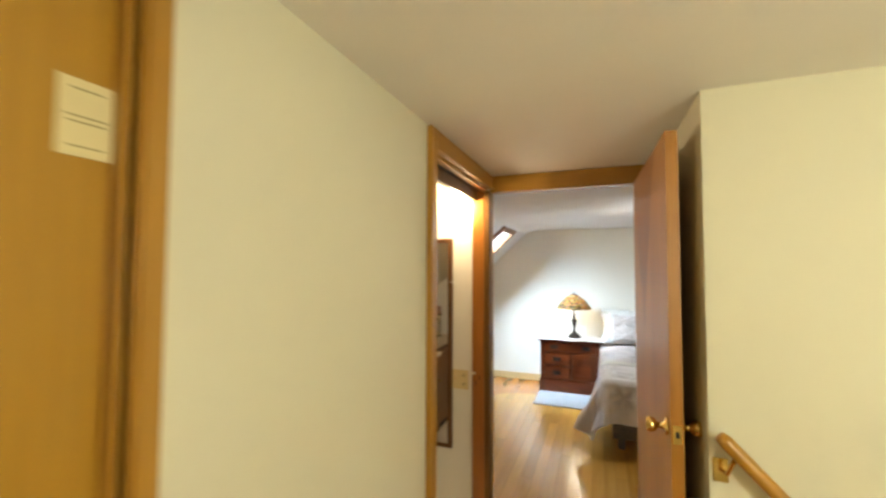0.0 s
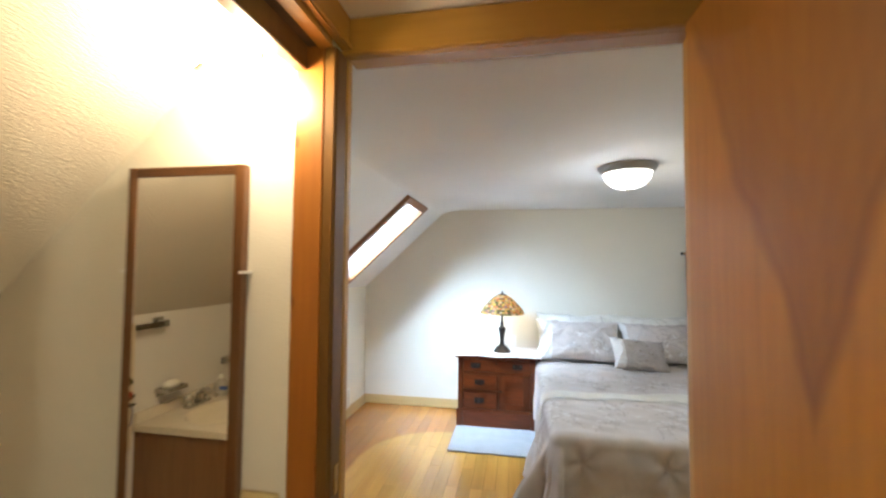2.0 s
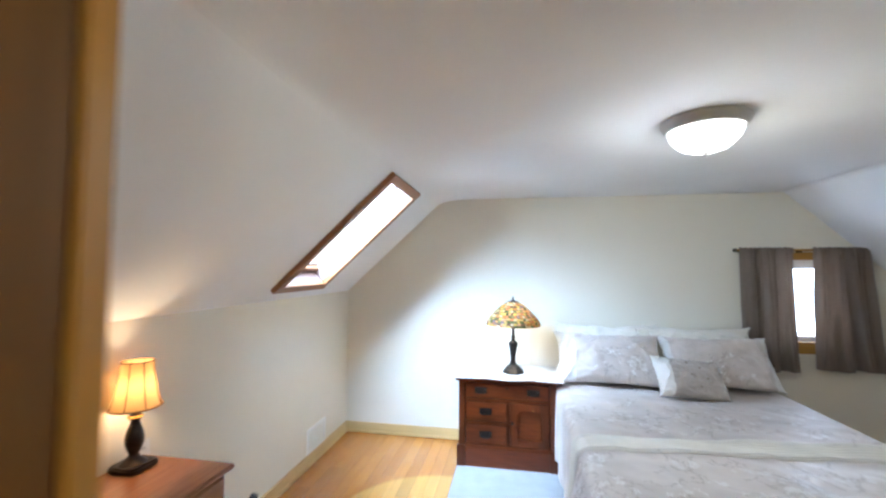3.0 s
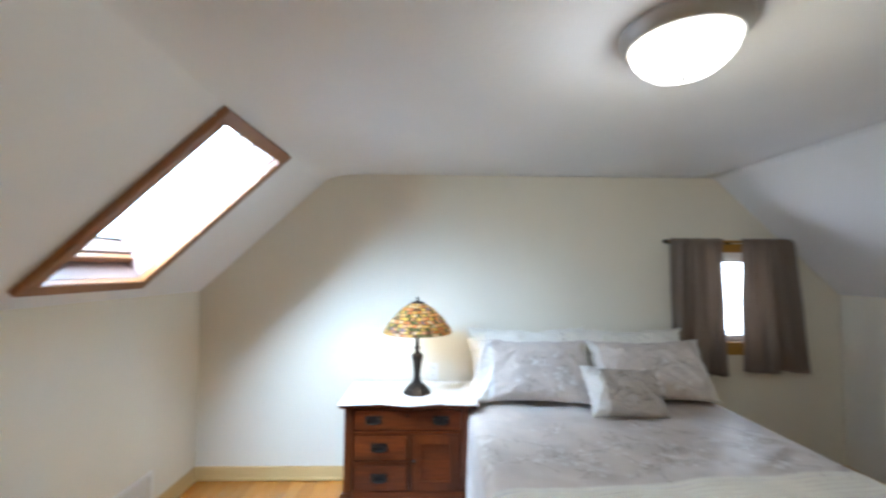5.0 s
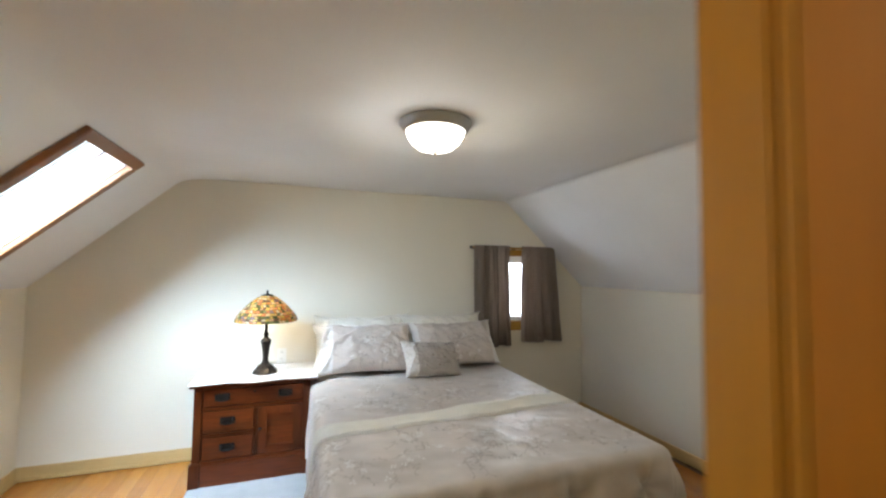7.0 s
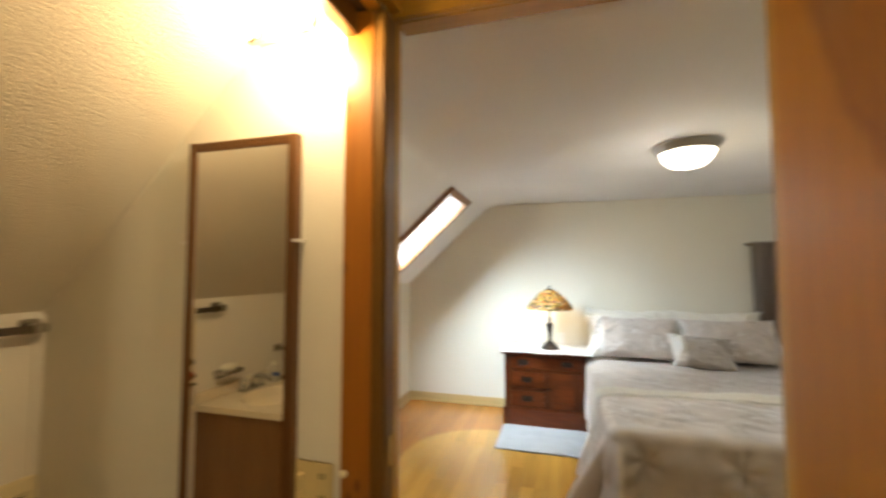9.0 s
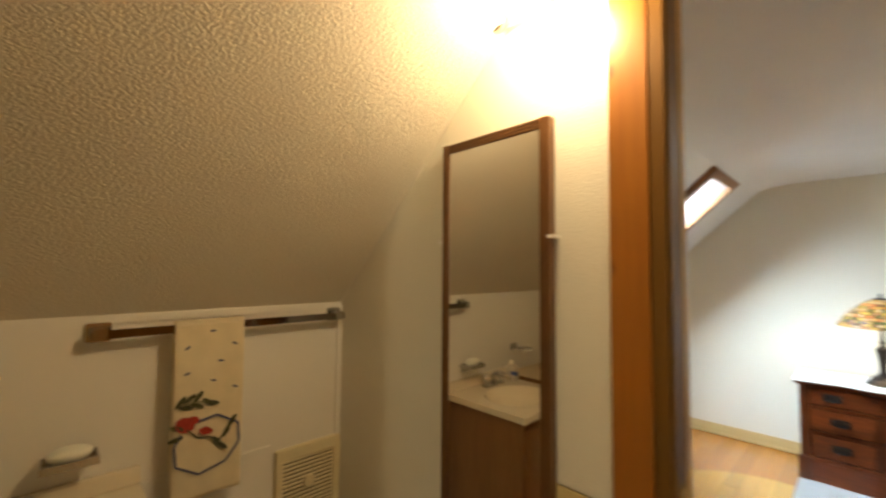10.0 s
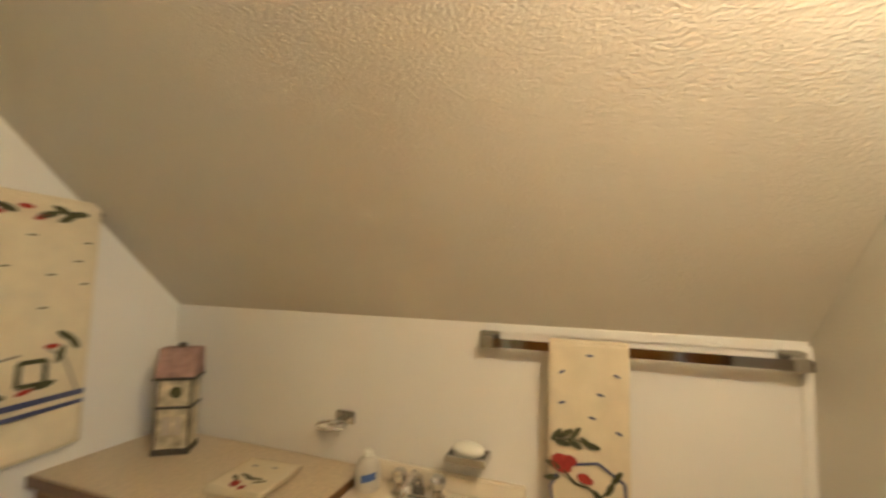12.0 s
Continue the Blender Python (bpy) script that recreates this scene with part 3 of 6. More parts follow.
piece("jamb", [(-0.608, -0.5315, BY1 - 0.001, 2.36, 0, 2.05)], M_JAMB, d, "knotty pine jamb board", bevel=0.002)
piece("jamb", [(-0.608, XH, BY0 - 0.01, BY0 + 0.012, 0, 2.03)], M_JAMB, d)
bm = bmesh.new()
lathe(bm, [(0.0, 0.0), (0.008, 0.002), (0.009, 0.008), (0.0, 0.012)], 14, pose(-0.596, BY1 - 0.001, 0.915, 90))
part("door_bumper", bm, M_IVORY, d, "small cream bumper")

d = thing("door_2", (XH, CD0, 0), label="closed wooden hall door with a paper notice", category="door", kind="structure")
piece("slab", [(-0.06, -0.025, 0.01, CD1 - CD0 - 0.01, 0.01, 2.03)], M_HDOOR, d)
piece("jamb", [(-0.09, 0.0, CD1 - CD0 - 0.01, CD1 - CD0 + 0.012, 0, 2.04)], M_TRIM, d)
piece("casing", [(0, 0.024, CD1 - CD0 + 0.004, CD1 - CD0 + 0.048, 0, 2.11)], M_TRIM, d, bevel=0.006)
piece("casing", [(0, 0.024, -0.08, 0.0, 0, 2.11)], M_TRIM, d, bevel=0.006)
piece("head_casing", [(0, 0.024, -0.08, CD1 - CD0 + 0.048, 2.04, 2.115)], M_TRIMY, d, bevel=0.006)
nt = thing("paper_notice", (XH - 0.0245, 0.262, 1.767), label="small yellowed paper notice taped to the hall door", category="notice")
piece("sheet", [(0, 0.0015, -0.034, 0.034, -0.054, 0.054)], M_PAPER, nt)
for k, (w, z) in enumerate(((0.020, 0.040), (0.026, 0.002), (0.024, -0.006), (0.022, -0.040))):
    piece("print_line", [(0.0016, 0.0020, -w, w, z - 0.0014, z + 0.0014)], M_INK, nt)

# open bedroom door, against the return wall
d = thing("door_1", (0.331, 2.372, 0), 2.2, label="open flush birch veneer door with brass knobs", category="door", kind="structure")
piece("slab", [(-0.022, 0.016, -0.905, 0.0, 0.012, 2.03)], M_DOOR, d, bevel=0.002)
piece("door_edge", [(-0.0222, 0.0162, -0.908, -0.905, 0.012, 2.03)], M_DOOR, d, "honey-coloured door edge")
piece("latch_plate", [(-0.016, 0.010, -0.9105, -0.908, 0.985, 1.045)], M_BRASS, d, "brass latch plate")
piece("latch", [(-0.008, 0.002, -0.917, -0.9105, 1.007, 1.023)], M_PEWTER, d)
for s in (-1, 1):
    bm = bmesh.new()
    x = -0.022 if s < 0 else 0.016
    lathe(bm, [(0.0, 0.0), (0.030, 0.0), (0.030, 0.004), (0.012, 0.010), (0.010, 0.030), (0.022, 0.038), (0.027, 0.052), (0.024, 0.064), (0.0, 0.068)],
          24, pose(x, -0.845, 1.02, 0, 90 * s, 0))
    part("knob", bm, M_BRASS, d, "round polished brass knob", smooth=True)

# handrail on the stair wall
hr = thing("handrail", (0.46, 1.355, 1.06), label="varnished wooden handrail on brass brackets", category="handrail")
bm = bmesh.new()
tube(bm, [(-0.004, 0, 0.006), (0.01, 0, -0.006), (0.4, 0, -0.42), (2.4, 0, -2.50)], [0.017, 0.021, 0.021, 0.021], 14)
part("rail", bm, M_TRIM, hr, smooth=True)
for x in (0.03, 1.1, 2.1):
    bm = bmesh.new()
    z = -0.02 - x * 1.04
    tube(bm, [(x, 0, z - 0.01), (x - 0.012, 0.02, z - 0.055), (x - 0.02, 0.062, z - 0.06)], 0.007, 8)
    box(bm, x - 0.040, x + 0.000, 0.060, 0.067, z - 0.10, z - 0.03)
    part("bracket", bm, M_BRASS, hr, "brass bracket")

# baseboards of the bedroom
for n, b in (("baseboard_north", (XL, XR, YF - 0.014, YF, 0, 0.088)), ("baseboard_west", (XL, XL + 0.014, 2.54, YF - 0.014, 0, 0.088)),
             ("baseboard_east", (XR - 0.014, XR, 2.54, YF - 0.014, 0, 0.088))):
    structure(n, [b], M_BASE, "pale varnished baseboard", bevel=0.004)
structure("shoe_north", [(XL + 0.014, XR - 0.014, YF - 0.030, YF - 0.014, 0, 0.022)], M_BASE, "pale quarter-round shoe moulding", bevel=0.006)
structure("shoe_west", [(XL + 0.014, XL + 0.030, 2.54, YF - 0.030, 0, 0.022)], M_BASE, "pale quarter-round shoe moulding", bevel=0.006)

# skylight
sk = thing("window_2", label="skylight in a dark wood trim with a pale lined well", category="skylight", kind="structure")


def slope_piece(name, blocks, material, label="", bevel=0.0):
    bm = bmesh.new()
    for b in blocks:
        slope_block(bm, *b)
    return part(name, bm, material, sk, label, bevel=bevel)


TY0, TY1 = SKY_Y - 0.322, SKY_Y + 0.322
W = 0.058
slope_piece("trim", [(SKY_A, SKY_A + W, TY0, TY1, -0.032, 0.0)], M_SKYW, bevel=0.004)
slope_piece("trim", [(SKY_B - W, SKY_B, TY0, TY1, -0.032, 0.0)], M_SKYW, bevel=0.004)
slope_piece("trim", [(SKY_A + W, SKY_B - W, TY0, TY0 + W, -0.032, 0.0)], M_SKYW, bevel=0.004)
slope_piece("trim", [(SKY_A + W, SKY_B - W, TY1 - W, TY1, -0.032, 0.0)], M_SKYW, bevel=0.004)
L0, L1 = 0.0, 0.115
slope_piece("lining", [(S0, S0 + 0.012, HY0, HY1, L0, L1)], M_WELL)
slope_piece("lining", [(S1 - 0.012, S1, HY0, HY1, L0, L1)], M_WELL)
slope_piece("lining", [(S0 + 0.012, S1 - 0.012, HY0, HY0 + 0.012, L0, L1)], M_WELL)
slope_piece("lining", [(S0 + 0.012, S1 - 0.012, HY1 - 0.012, HY1, L0, L1)], M_WELL)
A0, A1, B0, B1 = S0 + 0.012, S1 - 0.012, HY0 + 0.012, HY1 - 0.012
U0, U1 = 0.118, 0.215
slope_piece("sash_rail", [(S0, A0 + 0.055, B0 - 0.012, B1 + 0.012, U0, U1)], M_SASH, "pale reddish wooden sash", bevel=0.003)
slope_piece("sash_rail", [(A1 - 0.030, S1, B0 - 0.012, B1 + 0.012, U0, U1)], M_SASH, bevel=0.003)
slope_piece("sash_stile", [(A0 + 0.055, A1 - 0.030, B0 - 0.012, B0 + 0.006, U0, U1)], M_SASH, bevel=0.003)
slope_piece("sash_stile", [(A0 + 0.055, A1 - 0.030, B1 - 0.006, B1 + 0.012, U0, U1)], M_SASH, bevel=0.003)
slope_piece("gasket", [(A0 + 0.055, A1 - 0.030, B0 + 0.006, B0 + 0.013, 0.198, 0.215), (A0 + 0.055, A1 - 0.030, B1 - 0.013, B1 - 0.006, 0.198, 0.215),
                       (A0 + 0.055, A0 + 0.062, B0 + 0.013, B1 - 0.013, 0.198, 0.215), (A1 - 0.037, A1 - 0.030, B0 + 0.013, B1 - 0.013, 0.198, 0.215)], M_DARKT, "thin dark gasket")
slope_piece("vent_bar", [(A0 + 0.012, A0 + 0.045, B0, B1, 0.085, 0.118)], M_SKYW, "dark wooden ventilation bar", bevel=0.004)
gl = slope_piece("pane", [(A0 + 0.057, A1 - 0.032, B0 + 0.008, B1 - 0.008, 0.203, 0.209)], M_PANE, "clear skylight glass")
gl.visible_shadow = False

# window behind the curtains
wd = thing("window_1", (0, YF, 0), label="small wood-framed window with bright daylight behind", category="window", kind="structure")
piece("frame", [(WX0, WX0 + 0.04, 0.0, 0.12, WZ0, WZ1)], M_TRIM, wd)
piece("frame", [(WX1 - 0.04, WX1, 0.0, 0.12, WZ0, WZ1)], M_TRIM, wd)
piece("frame", [(WX0 + 0.04, WX1 - 0.04, 0.01, 0.12, WZ1 - 0.045, WZ1)], M_WHITEP, wd)
piece("sill", [(WX0 - 0.05, WX1 + 0.05, -0.03, 0.12, WZ0 - 0.025, WZ0)], M_TRIMX, wd, bevel=0.004)
piece("apron", [(WX0 - 0.03, WX1 + 0.03, -0.014, 0.0, WZ0 - 0.09, WZ0 - 0.025)], M_TRIMX, wd, bevel=0.003)
piece("casing", [(WX0 - 0.06, WX0, -0.016, 0.0, WZ0, WZ1)], M_TRIM, wd, bevel=0.003)
piece("casing", [(WX1, WX1 + 0.06, -0.016, 0.0, WZ0, WZ1)], M_TRIM, wd, bevel=0.003)
piece("casing", [(WX0 - 0.06, WX1 + 0.06, -0.016, 0.0, WZ1, WZ1 + 0.06)], M_TRIMX, wd, bevel=0.003)
piece("sash", [(WX0 + 0.04, WX1 - 0.04, 0.06, 0.09, WZ0, WZ0 + 0.035), (WX0 + 0.04, WX1 - 0.04, 0.06, 0.09, WZ1 - 0.07, WZ1 - 0.035),
               (WX0 + 0.04, WX0 + 0.07, 0.06, 0.09, WZ0 + 0.035, WZ1 - 0.07), (WX1 - 0.07, WX1 - 0.04, 0.06, 0.09, WZ0 + 0.035, WZ1 - 0.07)], M_WHITEP, wd, "white sash")
pn = piece("pane", [(WX0 + 0.07, WX1 - 0.07, 0.073, 0.077, WZ0 + 0.035, WZ1 - 0.07)], M_PANE, wd)
pn.visible_shadow = False
structure("backdrop", [(-6, 10, 16, 16.1, -6, 9)], mat("overcast_glow", (0.8, 0.83, 0.86), 1.0, bump=0, emit=(0.86, 0.93, 1.0, 1.6)), "pale overcast sky beyond the window")

# wall lamp of the stairwell
wl = thing("stair_wall_lamp", (1.30, -0.48, 1.72), label="frosted glass wall lamp in the stairwell", category="wall light")
piece("backplate", [(-0.06, 0.06, 0.0, 0.02, -0.06, 0.06)], M_BRASS, wl, bevel=0.006)
bm = bmesh.new()
lathe(bm, [(0.0, -0.07), (0.05, -0.06), (0.075, 0.0), (0.085, 0.08), (0.080, 0.085)], 28, pose(0, 0.12, 0))
sg = part("shade", bm, M_GLASSL, wl, "frosted glass shade", smooth=True)
sg.visible_shadow = False
bm = bmesh.new()
tube(bm, [(0, 0.02, 0), (0, 0.08, -0.09), (0, 0.12, -0.07)], 0.008, 8)
part("arm", bm, M_BRASS, wl, smooth=True)


# ---- bedroom things ----
def translucent(name, base, amount, ramp=None, rough=0.5, glossy=True):
    """Thin glass or cloth that lets a lamp shine through; ramp colours each loose piece at random."""
    m = bpy.data.materials.new(name)
    m.use_nodes = True
    n, l = m.node_tree.nodes, m.node_tree.links
    b = n["Principled BSDF"]
    b.inputs["Roughness"].default_value = rough
    t = n.new("ShaderNodeBsdfTranslucent")
    mix = n.new("ShaderNodeMixShader")
    mix.inputs[0].default_value = amount
    tc = n.new("ShaderNodeTexCoord")
    nz = n.new("ShaderNodeTexNoise")
    nz.inputs["Scale"].default_value = 45
    l.new(tc.outputs["Object"], nz.inputs["Vector"])
    cr = n.new("ShaderNodeValToRGB")
    if ramp:
        geo = n.new("ShaderNodeNewGeometry")
        cr.color_ramp.interpolation = "CONSTANT"
        els = cr.color_ramp.elements
        els[0].position, els[0].color = 0.0, (*ramp[0], 1)
        els[1].position, els[1].color = 1.0 / len(ramp), (*ramp[1], 1)
        for i, c in enumerate(ramp[2:], 2):
            e = els.new(i / len(ramp))
            e.color = (*c, 1)
        l.new(geo.outputs["Random Per Island"], cr.inputs["Fac"])
    else:
        cr.color_ramp.elements[0].color = (*(Vector(base) * 0.9), 1)
        cr.color_ramp.elements[1].color = (*base, 1)
        l.new(nz.outputs["Fac"], cr.inputs["Fac"])
    l.new(cr.outputs["Color"], b.inputs["Base Color"])
    l.new(cr.outputs["Color"], t.inputs["Color"])
    l.new(b.outputs[0], mix.inputs[1])
    l.new(t.outputs[0], mix.inputs[2])
    l.new(mix.outputs[0], n["Material Output"].inputs["Surface"])
    return m


M_STAIN = translucent("stained_glass", (1, 1, 1), 0.42, [(0.10, 0.12, 0.04), (0.80, 0.42, 0.22), (0.78, 0.50, 0.12), (0.74, 0.25, 0.10), (0.80, 0.50, 0.16), (0.70, 0.26, 0.06), (0.78, 0.58, 0.30), (0.14, 0.17, 0.08),
                                                      (0.80, 0.38, 0.14), (0.20, 0.11, 0.07), (0.82, 0.66, 0.42), (0.80, 0.56, 0.12), (0.30, 0.20, 0.22), (0.26, 0.28, 0.12)], 0.2)
M_SHADE = translucent("parchment_shade", (0.50, 0.31, 0.125), 0.30)
M_CURT = translucent("curtain_fabric", (0.31, 0.248, 0.203), 0.42, rough=0.8)

# ceiling light
cl = thing("ceiling_light", (0.588, 3.94, ZC), label="flush ceiling light with a frosted bowl and nickel ring", category="ceiling light")
bm = bmesh.new()
lathe(bm, [(0.0, 0.0), (0.158, 0.0), (0.163, -0.005), (0.163, -0.012), (0.158, -0.017), (0.156, -0.024), (0.149, -0.034), (0.143, -0.044), (0.135, -0.047), (0.129, -0.040), (0.0, -0.030)], 56)
part("ring", bm, M_NICKEL, cl, "brushed nickel ring", smooth=True)
bm = bmesh.new()
lathe(bm, [(0.131, -0.044), (0.130, -0.056), (0.123, -0.076), (0.105, -0.098), (0.082, -0.117), (0.050, -0.128), (0.012, -0.131), (0.0, -0.131)], 56)
bowl = part("bowl", bm, M_GLASSL, cl, "lit frosted glass bowl", smooth=True)
bowl.visible_shadow = False
bm = bmesh.new()
lathe(bm, [(0.0, -0.129), (0.011, -0.130), (0.012, -0.135), (0.007, -0.140), (0.008, -0.145), (0.0, -0.149)], 20)
part("finial", bm, M_NICKEL, cl, smooth=True)

# nightstand
NX0, NX1, NY0, NY1, NZ = -0.590, 0.122, 5.225, 5.675, 0.662


def nightstand():
    t = thing("nightstand", (0, 0, 0), label="antique red-brown oak washstand with drawers and a door", category="nightstand")
    w, front = NX1 - NX0, NY0
    piece("side_panel", [(NX0, NX0 + 0.05, front, NY1, 0.0, NZ - 0.022)], M_MAHOGV, t, bevel=0.004)
    piece("side_panel", [(NX1 - 0.05, NX1, front, NY1, 0.0, NZ - 0.022)], M_MAHOGV, t, bevel=0.004)
    piece("back_panel", [(NX0 + 0.05, NX1 - 0.05, NY1 - 0.015, NY1, 0.05, NZ - 0.022)], M_MAHOG, t)
    piece("carcass", [(NX0 + 0.05, NX1 - 0.05, front + 0.018, NY1 - 0.015, 0.05, NZ - 0.022)], M_MAHOG, t)
    for z0, z1 in ((0.155, 0.170), (0.492, 0.506), (NZ - 0.034, NZ - 0.022)):
        piece("rail", [(NX0 + 0.05, NX1 - 0.05, front - 0.006, front + 0.018, z0, z1)], M_MAHOG, t, bevel=0.003)
    piece("rail", [(NX0 + 0.05, NX0 + 0.372, front - 0.006, front + 0.018, 0.326, 0.338)], M_MAHOG, t, bevel=0.003)
    piece("stile", [(NX0 + 0.358, NX0 + 0.376, front - 0.002, front + 0.018, 0.170, 0.492)], M_MAHOGV, t, bevel=0.003)
    piece("plinth", [(NX0 - 0.006, NX1 + 0.004, front - 0.014, front + 0.018, 0.0, 0.155)], M_MAHOG, t, bevel=0.006)
    piece("foot_block", [(NX0 - 0.012, NX0 + 0.055, front - 0.022, front + 0.02, 0.0, 0.166)], M_MAHOGV, t, bevel=0.006)
    piece("foot_block", [(NX1 - 0.055, NX1 + 0.008, front - 0.022, front + 0.02, 0.0, 0.166)], M_MAHOGV, t, bevel=0.006)

    def front_y(u):
        """The bowed front of the top, u from 0 to 1 across."""
        return front - 0.030 - 0.018 * math.cos((u - 0.5) * 4 * math.pi) * (1 if 0.25 < u < 0.75 else 0.35)
    bm = bmesh.new()
    n = 28
    poly = [(NX0 - 0.022 + (w + 0.062) * i / n, front_y(i / n)) for i in range(n + 1)] + [(NX1 + 0.035, NY1), (NX0 - 0.022, NY1)]
    prism(bm, poly, "z", NZ - 0.022, NZ)
    part("top", bm, M_MAHOG, t, bevel=0.004)

    def drawer(x0, x1, z0, z1, pulls):
        bm = bmesh.new()
        box(bm, x0, x1, front - 0.004, front + 0.016, z0, z1)
        dr = part("drawer", bm, M_MAHOG, t, bevel=0.005)
        for px in pulls:
            bm = bmesh.new()
            zc = (z0 + z1) / 2
            box(bm, px - 0.045, px + 0.045, front - 0.008, front - 0.004, zc - 0.020, zc + 0.022)
            for s in (-1, 1):
                lathe(bm, [(0.0, 0), (0.008, 0), (0.006, 0.012), (0.0, 0.014)], 10, pose(px + s * 0.034, front - 0.008, zc + 0.008, 90))
            for k in range(5):
                lathe(bm, [(0.0, 0), (0.007, 0.001), (0.0, 0.004)], 8, pose(px - 0.036 + 0.018 * k, front - 0.008, zc + 0.022, 90))
            tube(bm, [(px - 0.034, front - 0.020, zc + 0.008), (px - 0.032, front - 0.024, zc - 0.010), (px - 0.018, front - 0.026, zc - 0.015),
                      (px + 0.018, front - 0.026, zc - 0.015), (px + 0.032, front - 0.024, zc - 0.010), (px + 0.034, front - 0.020, zc + 0.008)], 0.0042, 8)
            part("pull", bm, M_PEWTER, dr, "dark cast metal bail pull")
        return dr
    top = drawer(NX0 + 0.056, NX1 - 0.056, 0.510, NZ - 0.038, (NX0 + 0.165, NX1 - 0.165))
    bm = bmesh.new()
    lathe(bm, [(0, 0), (0.008, 0), (0.008, 0.003), (0, 0.004)], 12, pose((NX0 + NX1) / 2, NY0 - 0.004, 0.592, 90))
    part("keyhole", bm, M_PEWTER, top)
    drawer(NX0 + 0.056, NX0 + 0.356, 0.342, 0.488, (NX0 + 0.200,))
    drawer(NX0 + 0.056, NX0 + 0.356, 0.174, 0.322, (NX0 + 0.200,))
    dx0, dx1, dz0, dz1 = NX0 + 0.380, NX1 - 0.056, 0.174, 0.488
    door = piece("cabinet_door", [(dx0, dx0 + 0.055, front - 0.004, front + 0.016, dz0, dz1), (dx1 - 0.055, dx1, front - 0.004, front + 0.016, dz0, dz1),
                                  (dx0 + 0.055, dx1 - 0.055, front - 0.004, front + 0.016, dz0, dz0 + 0.055),
                                  (dx0 + 0.055, dx1 - 0.055, front - 0.004, front + 0.016, dz1 - 0.055, dz1)], M_MAHOGV, t)
    piece("panel", [(dx0 + 0.055, dx1 - 0.055, front + 0.006, front + 0.015, dz0 + 0.055, dz1 - 0.055)], M_MAHOG, door)
    piece("bead", [(dx0 + 0.050, dx1 - 0.050, front - 0.008, front - 0.003, dz0 + 0.048, dz0 + 0.058)], M_MAHOG, door)
    bm = bmesh.new()
    lathe(bm, [(0, 0), (0.006, 0), (0.005, 0.010), (0.011, 0.016), (0.009, 0.024), (0, 0.026)], 16, pose(dx0 + 0.016, front - 0.004, 0.345, 90))
    part("knob", bm, M_PEWTER, door, "small dark knob", smooth=True)
    return t


nightstand()
bm = bmesh.new()


def doily(u, v):
    x = NX0 - 0.030 + u * (NX1 - NX0 + 0.078)
    k = math.cos((u - 0.5) * 4 * math.pi) * (1 if 0.25 < u < 0.75 else 0.35)
    yf = NY0 - 0.036 - 0.018 * k - 0.004 * abs(math.sin(u * 60))
    y = yf + min(1, v * 1.06 - 0.06 if v > 0.06 else 0) * (NY1 - 0.02 - yf)
    z = NZ + 0.004 + 0.0012 * noise.noise((u * 20, v * 14, 0))
    if v < 0.06:
        z -= 0.006 * (0.06 - v) / 0.06 * (0.75 + 0.25 * abs(math.sin(u * 60)))
        y -= 0.002
    return (x, y, z)


grid(bm, 150, 24, doily)
part("lace_runner", bm, M_LINEN, label="white scalloped lace runner covering the nightstand top", category="runner", smooth=True, solid=0.002)

# stained glass table lamp
tl = thing("table_lamp", (-0.188, 5.40, NZ + 0.0065), label="stained glass table lamp on a dark bronze base", category="table lamp")
bm = bmesh.new()
lathe(bm, [(0.0, 0.0), (0.088, 0.0), (0.088, 0.010), (0.080, 0.016), (0.078, 0.024), (0.066, 0.032), (0.056, 0.048), (0.034, 0.062), (0.024, 0.078)], 8, pose(0, 0, 0, 0, 0, 22.5))
part("foot", bm, M_BRONZE, tl, "cast bronze foot", bevel=0.003)
bm = bmesh.new()
lathe(bm, [(0.023, 0.072), (0.019, 0.10), (0.022, 0.14), (0.030, 0.19), (0.036, 0.215), (0.036, 0.228), (0.028, 0.238), (0.018, 0.242), (0.013, 0.262), (0.020, 0.272), (0.012, 0.284), (0.010, 0.36), (0.007, 0.56)], 20)
part("column", bm, M_BRONZE, tl, smooth=True)
prof = [(0.046, 0.545), (0.064, 0.535), (0.084, 0.521), (0.103, 0.506), (0.122, 0.489), (0.140, 0.471), (0.157, 0.453), (0.173, 0.435), (0.187, 0.417), (0.199, 0.400), (0.207, 0.384), (0.210, 0.368)]
random.seed(5)
bm = bmesh.new()
NS = 48
corner = [[((i + 0.5 * (k % 2) + random.uniform(-0.28, 0.28)) * 2 * math.pi / NS, k + (random.uniform(-0.30, 0.30) if 0 < k < len(prof) - 1 else 0)) for i in range(NS)] for k in range(len(prof))]


def on_shade(a, k):
    i = min(int(k), len(prof) - 2)
    f = k - i
    r, z = (prof[i][q] + (prof[i + 1][q] - prof[i][q]) * f for q in (0, 1))
    return (r * math.cos(a), r * math.sin(a), z)


for k in range(len(prof) - 1):
    step = 2 if k < 4 else 1
    for i in range(0, NS, step):
        j = i + step
        wrap = 2 * math.pi * (j // NS)
        q = [corner[k][i], (corner[k][j % NS][0] + wrap, corner[k][j % NS][1]), (corner[k + 1][j % NS][0] + wrap, corner[k + 1][j % NS][1]), corner[k + 1][i]]
        ca, ck = sum(p[0] for p in q) / 4, sum(p[1] for p in q) / 4
        bm.faces.new([bm.verts.new(on_shade(ca + (a - ca) * 0.86, ck + (b - ck) * 0.84)) for a, b in q])
sh = part("shade", bm, M_STAIN, tl, "amber, red and green stained glass shade")
bm = bmesh.new()
lathe(bm, [(r - 0.0022, z - 0.0018) for r, z in prof], 48)
